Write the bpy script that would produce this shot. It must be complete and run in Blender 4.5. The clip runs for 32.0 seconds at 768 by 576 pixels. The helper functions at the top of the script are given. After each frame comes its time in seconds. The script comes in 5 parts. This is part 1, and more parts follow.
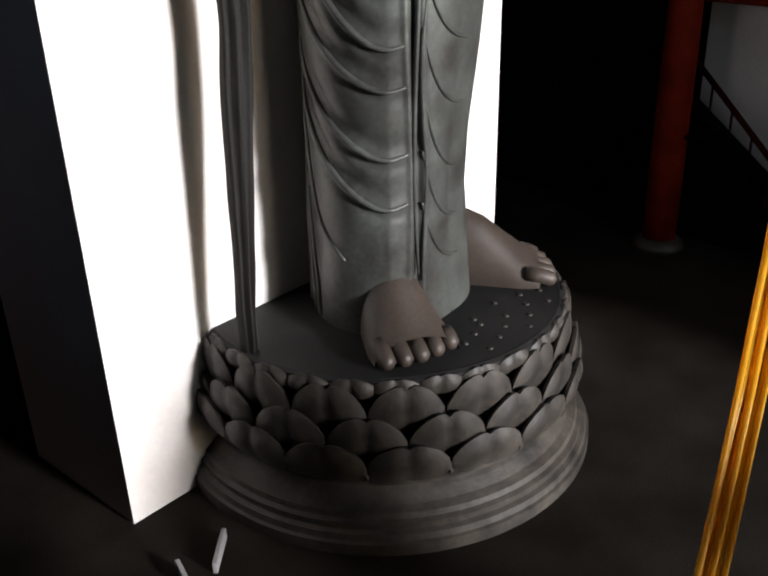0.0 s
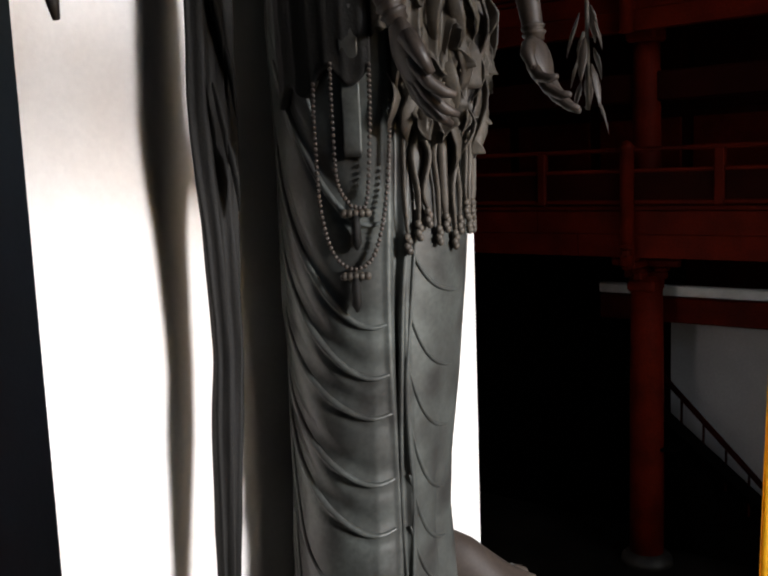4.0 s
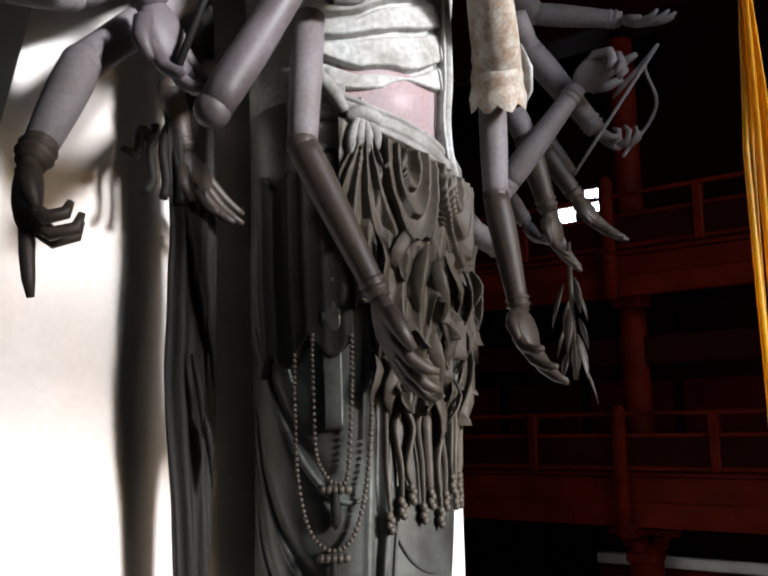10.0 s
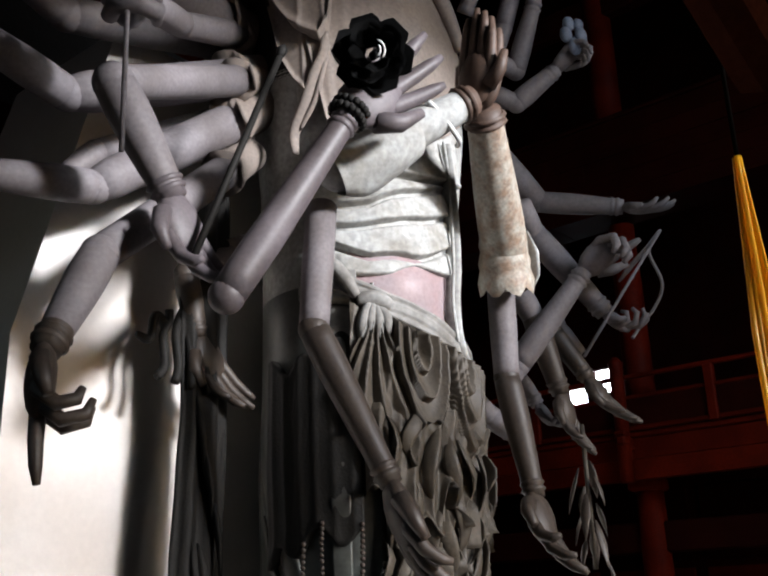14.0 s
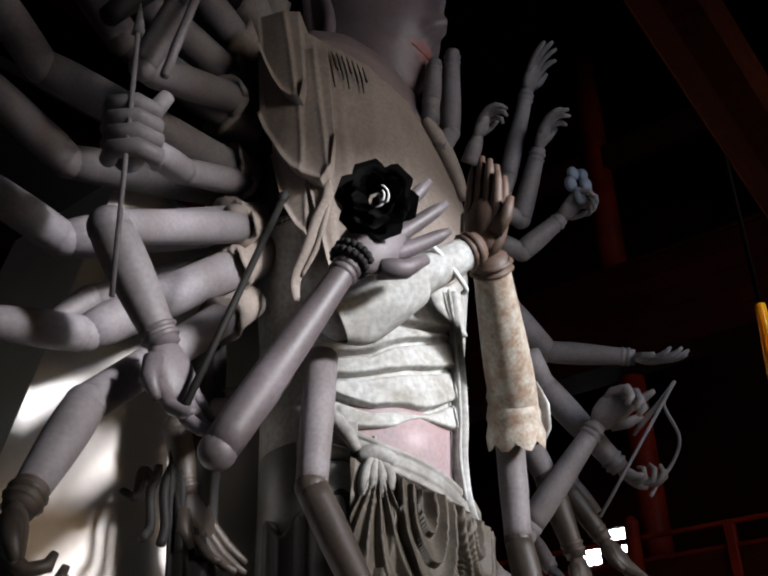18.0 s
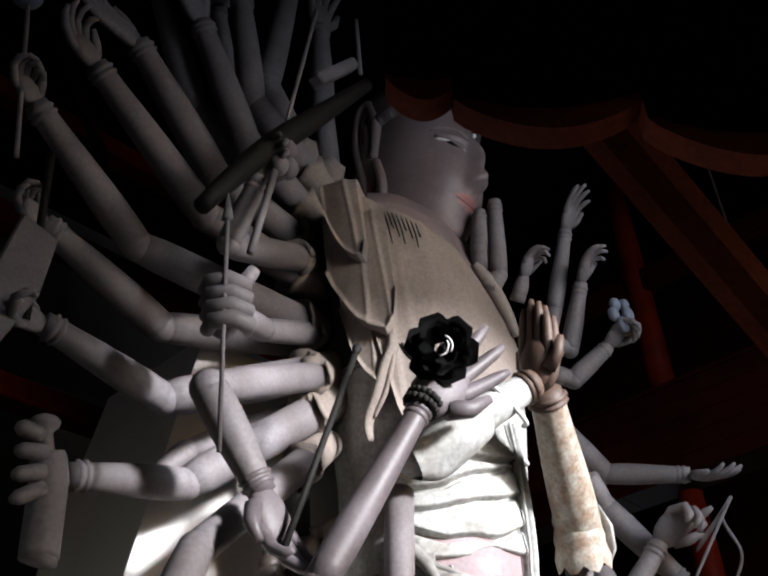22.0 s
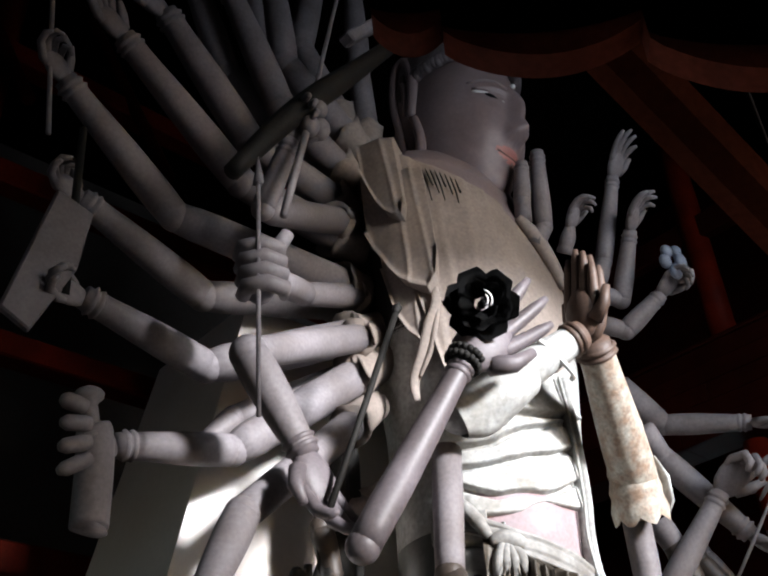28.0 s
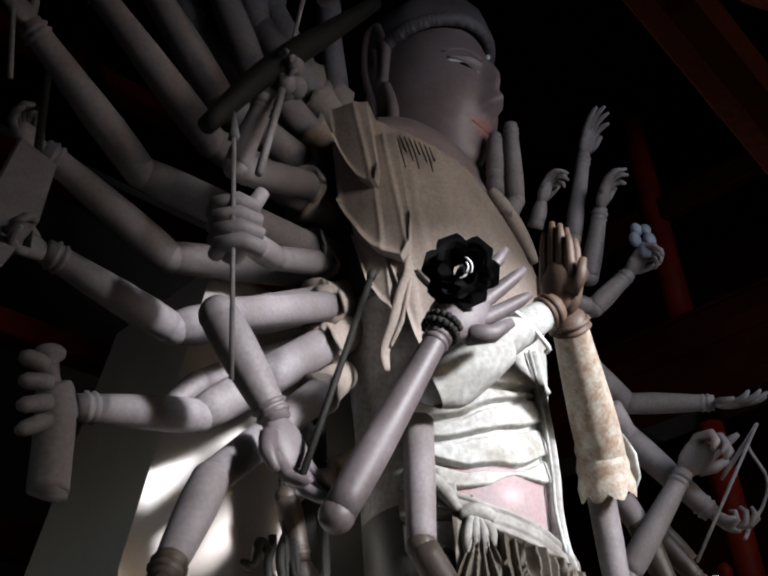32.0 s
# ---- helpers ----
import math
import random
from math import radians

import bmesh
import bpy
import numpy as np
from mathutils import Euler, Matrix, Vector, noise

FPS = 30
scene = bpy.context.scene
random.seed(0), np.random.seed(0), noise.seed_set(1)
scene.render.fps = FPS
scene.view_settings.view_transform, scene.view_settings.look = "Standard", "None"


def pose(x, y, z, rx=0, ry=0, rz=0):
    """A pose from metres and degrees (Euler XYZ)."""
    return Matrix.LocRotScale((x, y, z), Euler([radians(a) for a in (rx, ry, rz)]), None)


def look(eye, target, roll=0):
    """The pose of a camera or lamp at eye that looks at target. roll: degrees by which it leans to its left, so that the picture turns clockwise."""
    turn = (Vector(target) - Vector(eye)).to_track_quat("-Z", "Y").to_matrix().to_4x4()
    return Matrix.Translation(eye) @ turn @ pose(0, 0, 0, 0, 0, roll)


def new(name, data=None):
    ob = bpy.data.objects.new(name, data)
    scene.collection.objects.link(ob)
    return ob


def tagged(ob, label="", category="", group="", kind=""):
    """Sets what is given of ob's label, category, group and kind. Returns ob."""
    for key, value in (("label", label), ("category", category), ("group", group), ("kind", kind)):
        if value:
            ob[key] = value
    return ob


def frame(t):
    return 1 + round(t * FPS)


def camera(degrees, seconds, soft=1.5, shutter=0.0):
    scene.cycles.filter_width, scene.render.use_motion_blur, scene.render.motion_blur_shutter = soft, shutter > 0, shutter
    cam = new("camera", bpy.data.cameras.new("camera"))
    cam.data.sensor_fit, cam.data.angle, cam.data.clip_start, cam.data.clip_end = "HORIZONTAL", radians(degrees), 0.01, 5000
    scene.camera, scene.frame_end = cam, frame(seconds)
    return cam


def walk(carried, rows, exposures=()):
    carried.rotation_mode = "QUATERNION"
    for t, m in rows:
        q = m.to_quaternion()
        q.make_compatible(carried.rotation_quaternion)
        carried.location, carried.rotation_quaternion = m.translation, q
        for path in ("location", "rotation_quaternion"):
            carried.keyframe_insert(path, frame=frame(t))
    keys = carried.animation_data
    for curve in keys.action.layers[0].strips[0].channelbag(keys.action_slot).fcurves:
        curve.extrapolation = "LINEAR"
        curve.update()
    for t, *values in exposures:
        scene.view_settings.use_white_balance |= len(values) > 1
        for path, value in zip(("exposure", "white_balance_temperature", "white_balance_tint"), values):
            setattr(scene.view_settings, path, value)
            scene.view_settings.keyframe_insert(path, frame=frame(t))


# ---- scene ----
cam = camera(44.84, 32.0, soft=2.2)
PATH = [
    (0, (-8.547, -7.265, 7.487), (-7.203, -6.069, 6.614), -1.25),
    (0.5, (-8.652, -7.197, 7.428), (-7.255, -5.988, 6.662), -1.26),
    (1, (-8.715, -7.170, 7.378), (-7.290, -5.950, 6.685), -1.58),
    (1.5, (-8.720, -7.201, 7.396), (-7.280, -5.959, 6.776), -2.53),
    (2, (-8.729, -7.228, 7.474), (-7.264, -5.981, 6.929), -2.56),
    (2.5, (-8.744, -7.226, 7.552), (-7.252, -5.967, 7.117), -2.05),
    (4.5, (-8.799, -7.277, 7.733), (-7.250, -6.027, 7.545), -2.01),
    (5, (-8.829, -7.286, 7.769), (-7.262, -6.048, 7.658), -1.92),
    (5.5, (-8.843, -7.295, 7.806), (-7.276, -6.052, 7.796), -1.75),
    (6, (-8.852, -7.296, 7.838), (-7.292, -6.047, 7.892), -1.81),
    (6.5, (-8.865, -7.328, 7.857), (-7.306, -6.079, 7.967), -1.65),
    (7, (-8.875, -7.341, 7.863), (-7.323, -6.090, 8.020), -1.23),
    (7.5, (-8.885, -7.344, 7.880), (-7.339, -6.091, 8.080), -1.13),
    (8, (-8.900, -7.355, 7.894), (-7.354, -6.109, 8.132), -1.00),
    (8.5, (-8.899, -7.360, 7.894), (-7.350, -6.123, 8.159), -1.15),
    (9, (-8.896, -7.357, 7.886), (-7.340, -6.129, 8.150), -1.26),
    (9.5, (-8.801, -7.311, 7.911), (-7.243, -6.086, 8.176), -1.35),
    (10, (-8.415, -7.126, 7.991), (-6.867, -5.891, 8.272), -1.34),
    (10.5, (-8.375, -7.101, 8.015), (-6.834, -5.868, 8.339), -1.28),
    (11, (-8.375, -7.099, 8.016), (-6.844, -5.865, 8.381), -1.24),
    (11.5, (-8.385, -7.100, 8.019), (-6.865, -5.866, 8.427), -1.23),
    (12, (-8.395, -7.112, 8.024), (-6.886, -5.881, 8.477), -1.24),
    (12.5, (-8.409, -7.119, 8.023), (-6.910, -5.895, 8.529), -1.16),
    (13, (-8.412, -7.119, 8.013), (-6.926, -5.905, 8.578), -1.01),
    (13.5, (-8.421, -7.120, 8.011), (-6.949, -5.921, 8.639), -1.24),
    (14, (-8.425, -7.125, 8.012), (-6.956, -5.938, 8.670), -1.57),
    (14.5, (-8.404, -7.094, 8.020), (-6.945, -5.916, 8.715), -1.78),
    (16.5, (-8.384, -7.023, 8.059), (-6.950, -5.906, 8.893), -2.23),
    (17, (-8.103, -6.883, 8.144), (-6.705, -5.773, 9.047), -1.86),
    (17.5, (-8.083, -6.854, 8.168), (-6.699, -5.753, 9.102), -1.66),
    (18, (-8.097, -6.862, 8.191), (-6.728, -5.757, 9.143), -1.37),
    (18.5, (-8.123, -6.885, 8.320), (-6.763, -5.771, 9.273), -1.26),
    (19, (-8.145, -6.913, 8.332), (-6.809, -5.794, 9.313), -1.17),
    (19.5, (-8.592, -7.071, 8.122), (-7.259, -5.977, 9.135), -2.34),
    (20, (-8.951, -7.260, 7.855), (-7.623, -6.176, 8.885), -2.96),
    (20.5, (-8.990, -7.301, 7.853), (-7.684, -6.216, 8.909), -3.24),
    (21, (-8.994, -7.303, 7.867), (-7.726, -6.216, 8.966), -3.40),
    (21.5, (-9.013, -7.326, 7.874), (-7.771, -6.244, 9.009), -3.56),
    (22, (-9.042, -7.359, 7.869), (-7.834, -6.282, 9.044), -3.32),
    (22.5, (-9.060, -7.366, 7.873), (-7.883, -6.291, 9.081), -3.40),
    (23, (-9.064, -7.386, 7.861), (-7.906, -6.324, 9.099), -3.39),
    (23.5, (-9.066, -7.396, 7.856), (-7.925, -6.338, 9.112), -3.95),
    (24, (-9.062, -7.410, 7.847), (-7.943, -6.353, 9.123), -4.04),
    (24.5, (-9.055, -7.404, 7.836), (-7.955, -6.346, 9.128), -4.21),
    (26.5, (-8.960, -7.420, 7.861), (-7.807, -6.306, 9.056), -4.64),
    (27, (-8.883, -7.420, 7.872), (-7.726, -6.264, 9.023), -3.63),
    (27.5, (-8.789, -7.440, 7.875), (-7.638, -6.260, 9.008), -3.75),
    (28, (-8.745, -7.422, 7.888), (-7.603, -6.220, 9.007), -3.45),
    (28.5, (-8.742, -7.304, 7.864), (-7.561, -6.131, 8.972), -3.91),
    (29, (-8.763, -7.209, 7.862), (-7.520, -6.092, 8.961), -4.04),
    (29.5, (-8.800, -7.130, 7.879), (-7.562, -5.991, 8.960), -2.20),
    (30, (-8.807, -7.030, 7.882), (-7.557, -5.884, 8.943), -1.54),
    (30.5, (-8.808, -6.934, 7.878), (-7.552, -5.790, 8.935), -3.12),
    (31, (-8.793, -6.894, 7.879), (-7.529, -5.752, 8.927), -2.38),
    (31.5, (-8.759, -6.919, 7.898), (-7.488, -5.771, 8.931), -3.61),
    (32, (-8.745, -6.962, 7.920), (-7.505, -5.823, 9.000), -3.80),
]
EXPOSURES = [(t, stops, 6150, 10) for t, stops in ((0, 0.55), (2, 0.45), (5, 0.28), (8, 0.6), (14, 0.66), (19, 0.5), (20.2, 0.75), (22, 1.2), (24.5, 1.75), (28, 1.3), (30, 0.85), (32, 0.88))]
walk(cam, [(t, look(eye, target, roll)) for t, eye, target, roll in PATH], EXPOSURES)

# ---- light: low sun from the south through the door front and the window band above it, and the sky ----
world = bpy.data.worlds.new("sky")
scene.world = world
world.use_nodes = True
wn = world.node_tree
sky = wn.nodes.new("ShaderNodeTexSky")
sky.sky_type, sky.sun_disc, sky.sun_elevation, sky.sun_rotation = "NISHITA", False, radians(15), radians(175)
wn.links.new(sky.outputs["Color"], wn.nodes["Background"].inputs["Color"])
wn.nodes["Background"].inputs["Strength"].default_value = 0.08
sun_data = bpy.data.lights.new("sun", "SUN")
sun_data.energy, sun_data.angle, sun_data.color = 5.0, radians(8.0), (1.0, 0.97, 0.965)
sun = new("sun", sun_data)
sun.matrix_world = look((3.6, -40.0, 10.72), (0.0, 0.0, 0.0))


def sky_window(name, m, size_x, size_y, power, color=(0.82, 0.90, 1.0), spread=180):
    """The sky's light in an opening of the hall."""
    lamp = bpy.data.lights.new(name, "AREA")
    lamp.shape, lamp.size, lamp.size_y, lamp.energy, lamp.color = "RECTANGLE", size_x, size_y, power, color
    lamp.spread = radians(spread)
    ob = new(name, lamp)
    ob.matrix_world = m
    return ob


sky_window("door_front_light", look((2.8, -12.45, 4.0), (2.8, 0.0, 4.0)), 5.6, 8.0, 40)
sky_window("upper_window_light", look((-0.3, -12.45, 15.6), (2.6, 0.0, 13.6)), 6.0, 3.2, 115, spread=95)
# fill from the west, in an unseen opening added for it
sky_window("west_fill_light", look((-13.9, 1.0, 11.5), (0.0, 1.0, 11.5)), 7.0, 3.0, 6)

# ---- materials ----
def mat(name, color, rough=0.6, metal=0.0, vary=0.25, scale=3.0, bump=0.15, grain=40.0, second=None, amount=0.35, per_object=0.0, gloss=0.5):
    """A worn surface: a base colour with broad stains of a second colour, fine grain and relief."""
    m = bpy.data.materials.new(name)
    m.use_nodes = True
    t = m.node_tree
    n, l = t.nodes, t.links
    b = n["Principled BSDF"]
    b.inputs["Metallic"].default_value = metal
    b.inputs["Specular IOR Level"].default_value = gloss
    co = n.new("ShaderNodeTexCoord")
    big, fine = n.new("ShaderNodeTexNoise"), n.new("ShaderNodeTexNoise")
    big.inputs["Scale"].default_value, big.inputs["Detail"].default_value = scale, 6.0
    fine.inputs["Scale"].default_value, fine.inputs["Detail"].default_value = grain, 4.0
    for tex in (big, fine):
        l.new(co.outputs["Object"], tex.inputs["Vector"])
    ramp = n.new("ShaderNodeValToRGB")
    ramp.color_ramp.elements[0].position, ramp.color_ramp.elements[1].position = 0.5 - amount / 2, 0.5 + amount / 2
    dark = second or tuple(c * (1 - vary * 1.6) for c in color)
    ramp.color_ramp.elements[0].color, ramp.color_ramp.elements[1].color = (*dark, 1), (*color, 1)
    l.new(big.outputs["Fac"], ramp.inputs["Fac"])
    mix = n.new("ShaderNodeMix")
    mix.data_type, mix.blend_type = "RGBA", "MULTIPLY"
    mix.inputs["Factor"].default_value = 1.0
    shade = n.new("ShaderNodeMapRange")
    shade.inputs["From Min"].default_value, shade.inputs["From Max"].default_value = 0.3, 0.7
    shade.inputs["To Min"].default_value, shade.inputs["To Max"].default_value = 1 - vary, 1.0
    l.new(fine.outputs["Fac"], shade.inputs["Value"])
    l.new(ramp.outputs["Color"], mix.inputs["A"])
    l.new(shade.outputs["Result"], mix.inputs["B"])
    out = mix.outputs["Result"]
    if per_object:
        info, tone, more = n.new("ShaderNodeObjectInfo"), n.new("ShaderNodeMapRange"), n.new("ShaderNodeMix")
        tone.inputs["To Min"].default_value, tone.inputs["To Max"].default_value = 1 - per_object, 1 + per_object
        l.new(info.outputs["Random"], tone.inputs["Value"])
        more.data_type, more.blend_type = "RGBA", "MULTIPLY"
        more.inputs["Factor"].default_value = 1.0
        l.new(out, more.inputs["A"])
        l.new(tone.outputs["Result"], more.inputs["B"])
        out = more.outputs["Result"]
    l.new(out, b.inputs["Base Color"])
    r = n.new("ShaderNodeMapRange")
    r.inputs["To Min"].default_value, r.inputs["To Max"].default_value = max(rough - 0.15, 0.05), min(rough + 0.15, 1)
    l.new(big.outputs["Fac"], r.inputs["Value"])
    l.new(r.outputs["Result"], b.inputs["Roughness"])
    bp = n.new("ShaderNodeBump")
    bp.inputs["Strength"].default_value, bp.inputs["Distance"].default_value = bump, 0.02
    l.new(fine.outputs["Fac"], bp.inputs["Height"])
    l.new(bp.outputs["Normal"], b.inputs["Normal"])
    return m


BRONZE = mat("old bronze", (0.098, 0.105, 0.094), 0.45, 0.3, 0.3, 1.6, 0.07, 16, second=(0.042, 0.039, 0.035))
# also on torso and hip, where it stands in for shade
DARK = mat("dark bronze and shade", (0.013, 0.0115, 0.0095), 0.7, 0.0, 0.3, 2.0, 0.3, 30, gloss=0.25)
GREY = mat("grey painted wood", (0.235, 0.215, 0.228), 0.62, 0.0, 0.24, 1.7, 0.06, 22, second=(0.14, 0.12, 0.117), amount=0.5, gloss=0.35)
SPECK = mat("flaked gilding", (0.42, 0.39, 0.33), 0.6, 0.0, 0.4, 7.0, 0.2, 22, second=(0.29, 0.20, 0.14), amount=0.3)
CAPE = mat("tan weathered cape", (0.31, 0.258, 0.222), 0.7, 0.0, 0.25, 1.5, 0.08, 20, second=(0.205, 0.165, 0.14), amount=0.45)
BELLY = mat("pale flaking paint", (0.52, 0.53, 0.52), 0.7, 0.0, 0.34, 2.6, 0.2, 15, second=(0.27, 0.255, 0.225), amount=0.42, gloss=0.3)
SKIRT = mat("brown bronze drapery", (0.094, 0.077, 0.056), 0.6, 0.1, 0.35, 3.0, 0.25, 25, second=(0.05, 0.039, 0.028))
FACE = mat("grey brown face paint", (0.215, 0.17, 0.175), 0.5, 0.0, 0.15, 1.4, 0.06, 18, second=(0.165, 0.12, 0.115))
# a darker grey than the belly paint
SASH = mat("grey sash paint", (0.31, 0.305, 0.29), 0.75, 0.0, 0.3, 3.0, 0.2, 18, second=(0.17, 0.16, 0.145), gloss=0.3)
LIP = mat("faded red lips", (0.38, 0.165, 0.15), 0.55, 0.0, 0.15, 4.0, 0.05)
PINK = mat("bare rosy paint", (0.27, 0.222, 0.235), 0.55, 0.0, 0.2, 2.5, 0.1, 20, second=(0.30, 0.20, 0.20))
# brown wood, darkened further for the shade on low palms and feet
BROWN = mat("brown wood and shade", (0.062, 0.045, 0.033), 0.55, 0.0, 0.3, 2.0, 0.08, 25, second=(0.045, 0.033, 0.026))
MAUVE = mat("dark mauve paint", (0.15, 0.128, 0.138), 0.55, 0.0, 0.25, 1.5, 0.06, 25, second=(0.075, 0.06, 0.06))
WHITE = mat("white paint", (0.7, 0.7, 0.68), 0.5, 0.0, 0.1, 5.0, 0.05)
BLACK = mat("black lacquer", (0.007, 0.007, 0.007), 0.8, 0.0, 0.2, 5.0, 0.1, gloss=0.12)
TAWNY = mat("tawny worn wood", (0.115, 0.070, 0.050), 0.6, 0.0, 0.3, 2.0, 0.08, 25, second=(0.065, 0.038, 0.026))
STONE = mat("grey carved stone", (0.064, 0.053, 0.042), 0.6, 0.0, 0.35, 2.2, 0.4, 14, second=(0.018, 0.015, 0.012), per_object=0.1)
SOOT = mat("sooted stone", (0.022, 0.020, 0.019), 0.7, 0.0, 0.3, 0.7, 0.2, 25, second=(0.006, 0.006, 0.006), gloss=0.25)
FLOOR = mat("dark floor brick", (0.024, 0.019, 0.015), 0.85, 0.0, 0.3, 0.8, 0.2, 30, second=(0.010, 0.008, 0.006), per_object=0.15, gloss=0.05)
PLASTER = mat("off-white plaster", (0.80, 0.77, 0.74), 0.85, 0.0, 0.06, 0.7, 0.1, 14, second=(0.70, 0.63, 0.57), amount=0.5)
GREYPLASTER = mat("grey plaster", (0.40, 0.385, 0.38), 0.85, 0.0, 0.1, 0.6, 0.12, 20, second=(0.30, 0.285, 0.28))
RED = mat("red lacquered wood", (0.135, 0.0095, 0.002), 0.6, 0.0, 0.3, 1.2, 0.08, 25, second=(0.062, 0.0045, 0.0012), per_object=0.2, gloss=0.06)
# darker copy of RED, with the galleries' shade put into its colour
SHADERED = mat("shade-dark red timber", (0.030, 0.0032, 0.0012), 0.7, 0.0, 0.3, 1.2, 0.15, 25, per_object=0.15, gloss=0.05)
DULLRED = mat("dull red timber", (0.10, 0.028, 0.016), 0.8, 0.0, 0.3, 1.2, 0.15, 25, gloss=0.0)
FADED = mat("faded red paint", (0.21, 0.05, 0.03), 0.7, 0.0, 0.3, 2.0, 0.1, 25, gloss=0.05)
# near-black: deep shade is put into the timber's colour
WOOD = mat("shade-black timber", (0.005, 0.004, 0.0035), 0.8, 0.0, 0.3, 1.0, 0.15, 20, gloss=0.0)
WALL = mat("sooted hall plaster", (0.12, 0.105, 0.095), 0.9, 0.0, 0.2, 0.4, 0.1, 12, second=(0.07, 0.06, 0.052))
YELLOW = mat("yellow satin", (0.86, 0.50, 0.02), 0.25, 0.0, 0.15, 3.0, 0.1, 30)
thin = YELLOW.node_tree
sheer, blend = thin.nodes.new("ShaderNodeBsdfTranslucent"), thin.nodes.new("ShaderNodeMixShader")
sheer.inputs["Color"].default_value = (1.0, 0.60, 0.03, 1)
blend.inputs["Fac"].default_value = 0.5
thin.links.new(thin.nodes["Principled BSDF"].outputs["BSDF"], blend.inputs[1])
thin.links.new(sheer.outputs["BSDF"], blend.inputs[2])
thin.links.new(blend.outputs["Shader"], thin.nodes["Material Output"].inputs["Surface"])
BLUE = mat("blue grey paint", (0.20, 0.23, 0.30), 0.6)
GLOW = bpy.data.materials.new("daylight")
GLOW.use_nodes = True
GLOW.node_tree.nodes["Principled BSDF"].inputs["Emission Color"].default_value = (0.9, 0.95, 1.0, 1)
GLOW.node_tree.nodes["Principled BSDF"].inputs["Emission Strength"].default_value = 10.0


# ---- mesh helpers ----
def mesh_of(name, bm, mats, smooth=True):
    me = bpy.data.meshes.new(name)
    bmesh.ops.recalc_face_normals(bm, faces=bm.faces)
    bm.to_mesh(me)
    bm.free()
    for m in mats if isinstance(mats, (list, tuple)) else [mats]:
        me.materials.append(m)
    if smooth:
        me.shade_smooth()
    return me


def part(name, bm, material, parent=None, label="", smooth=False):
    ob = new(name, mesh_of(name, bm, material, smooth))
    if parent:
        ob.parent = parent
    return tagged(ob, label)


def thing(name, label, category, at=(0, 0, 0), group="", kind=""):
    ob = new(name)
    ob.empty_display_size = 0.2
    ob.location = at
    return tagged(ob, label, category, group, kind)


def box(bm, x0, x1, y0, y1, z0, z1, bevel=0.0, mat_id=0):
    made = bmesh.ops.create_cube(bm, size=1.0)["verts"]
    for v in made:
        v.co = Vector((x0 + (v.co.x + 0.5) * (x1 - x0), y0 + (v.co.y + 0.5) * (y1 - y0), z0 + (v.co.z + 0.5) * (z1 - z0)))
    if bevel:
        edges = list({e for v in made for e in v.link_edges})
        bmesh.ops.bevel(bm, geom=edges, offset=bevel, segments=1, affect="EDGES")
    return bm


def new_box(*args, **kw):
    return box(bmesh.new(), *args, **kw)


def frame_at(way):
    way = way.normalized()
    side = way.cross(Vector((0, 0, 1)))
    if side.length < 0.05:
        side = way.cross(Vector((1, 0, 0)))
    side.normalize()
    return side, side.cross(way).normalized()


def tube(bm, points, radii, sides=12, mat_id=0, flat=1.0, close=True):
    """A round bar along points with a radius at each; flat squeezes it along its second axis."""
    points = [Vector(p) for p in points]
    rings = []
    side = None
    for i, p in enumerate(points):
        way = (points[min(i + 1, len(points) - 1)] - points[max(i - 1, 0)]).normalized()
        if side is None:
            side, up = frame_at(way)
        else:
            side = (side - way * side.dot(way)).normalized()
            up = side.cross(way)
        rings.append([bm.verts.new(p + radii[i] * (math.cos(a) * side + flat * math.sin(a) * up)) for a in (2 * math.pi * k / sides for k in range(sides))])
    for a, b in zip(rings, rings[1:]):
        for k in range(sides):
            bm.faces.new((a[k], a[(k + 1) % sides], b[(k + 1) % sides], b[k])).material_index = mat_id
    if close:
        bm.faces.new(rings[0][::-1]).material_index = mat_id
        bm.faces.new(rings[-1]).material_index = mat_id
    return rings


def ball(bm, at, size, mat_id=0, rings=10, sides=14, turn=None):
    turn = turn or Matrix.Identity(3)
    at, grid = Vector(at), []
    for i in range(1, rings):
        a = math.pi * i / rings
        grid.append([bm.verts.new(at + turn @ Vector((size[0] * math.sin(a) * math.cos(b), size[1] * math.sin(a) * math.sin(b), size[2] * math.cos(a)))) for b in (2 * math.pi * k / sides for k in range(sides))])
    top, low = bm.verts.new(at + turn @ Vector((0, 0, size[2]))), bm.verts.new(at - turn @ Vector((0, 0, size[2])))
    for a, b in zip(grid, grid[1:]):
        for k in range(sides):
            bm.faces.new((a[k], b[k], b[(k + 1) % sides], a[(k + 1) % sides])).material_index = mat_id
    for k in range(sides):
        bm.faces.new((top, grid[0][k], grid[0][(k + 1) % sides])).material_index = mat_id
        bm.faces.new((low, grid[-1][(k + 1) % sides], grid[-1][k])).material_index = mat_id


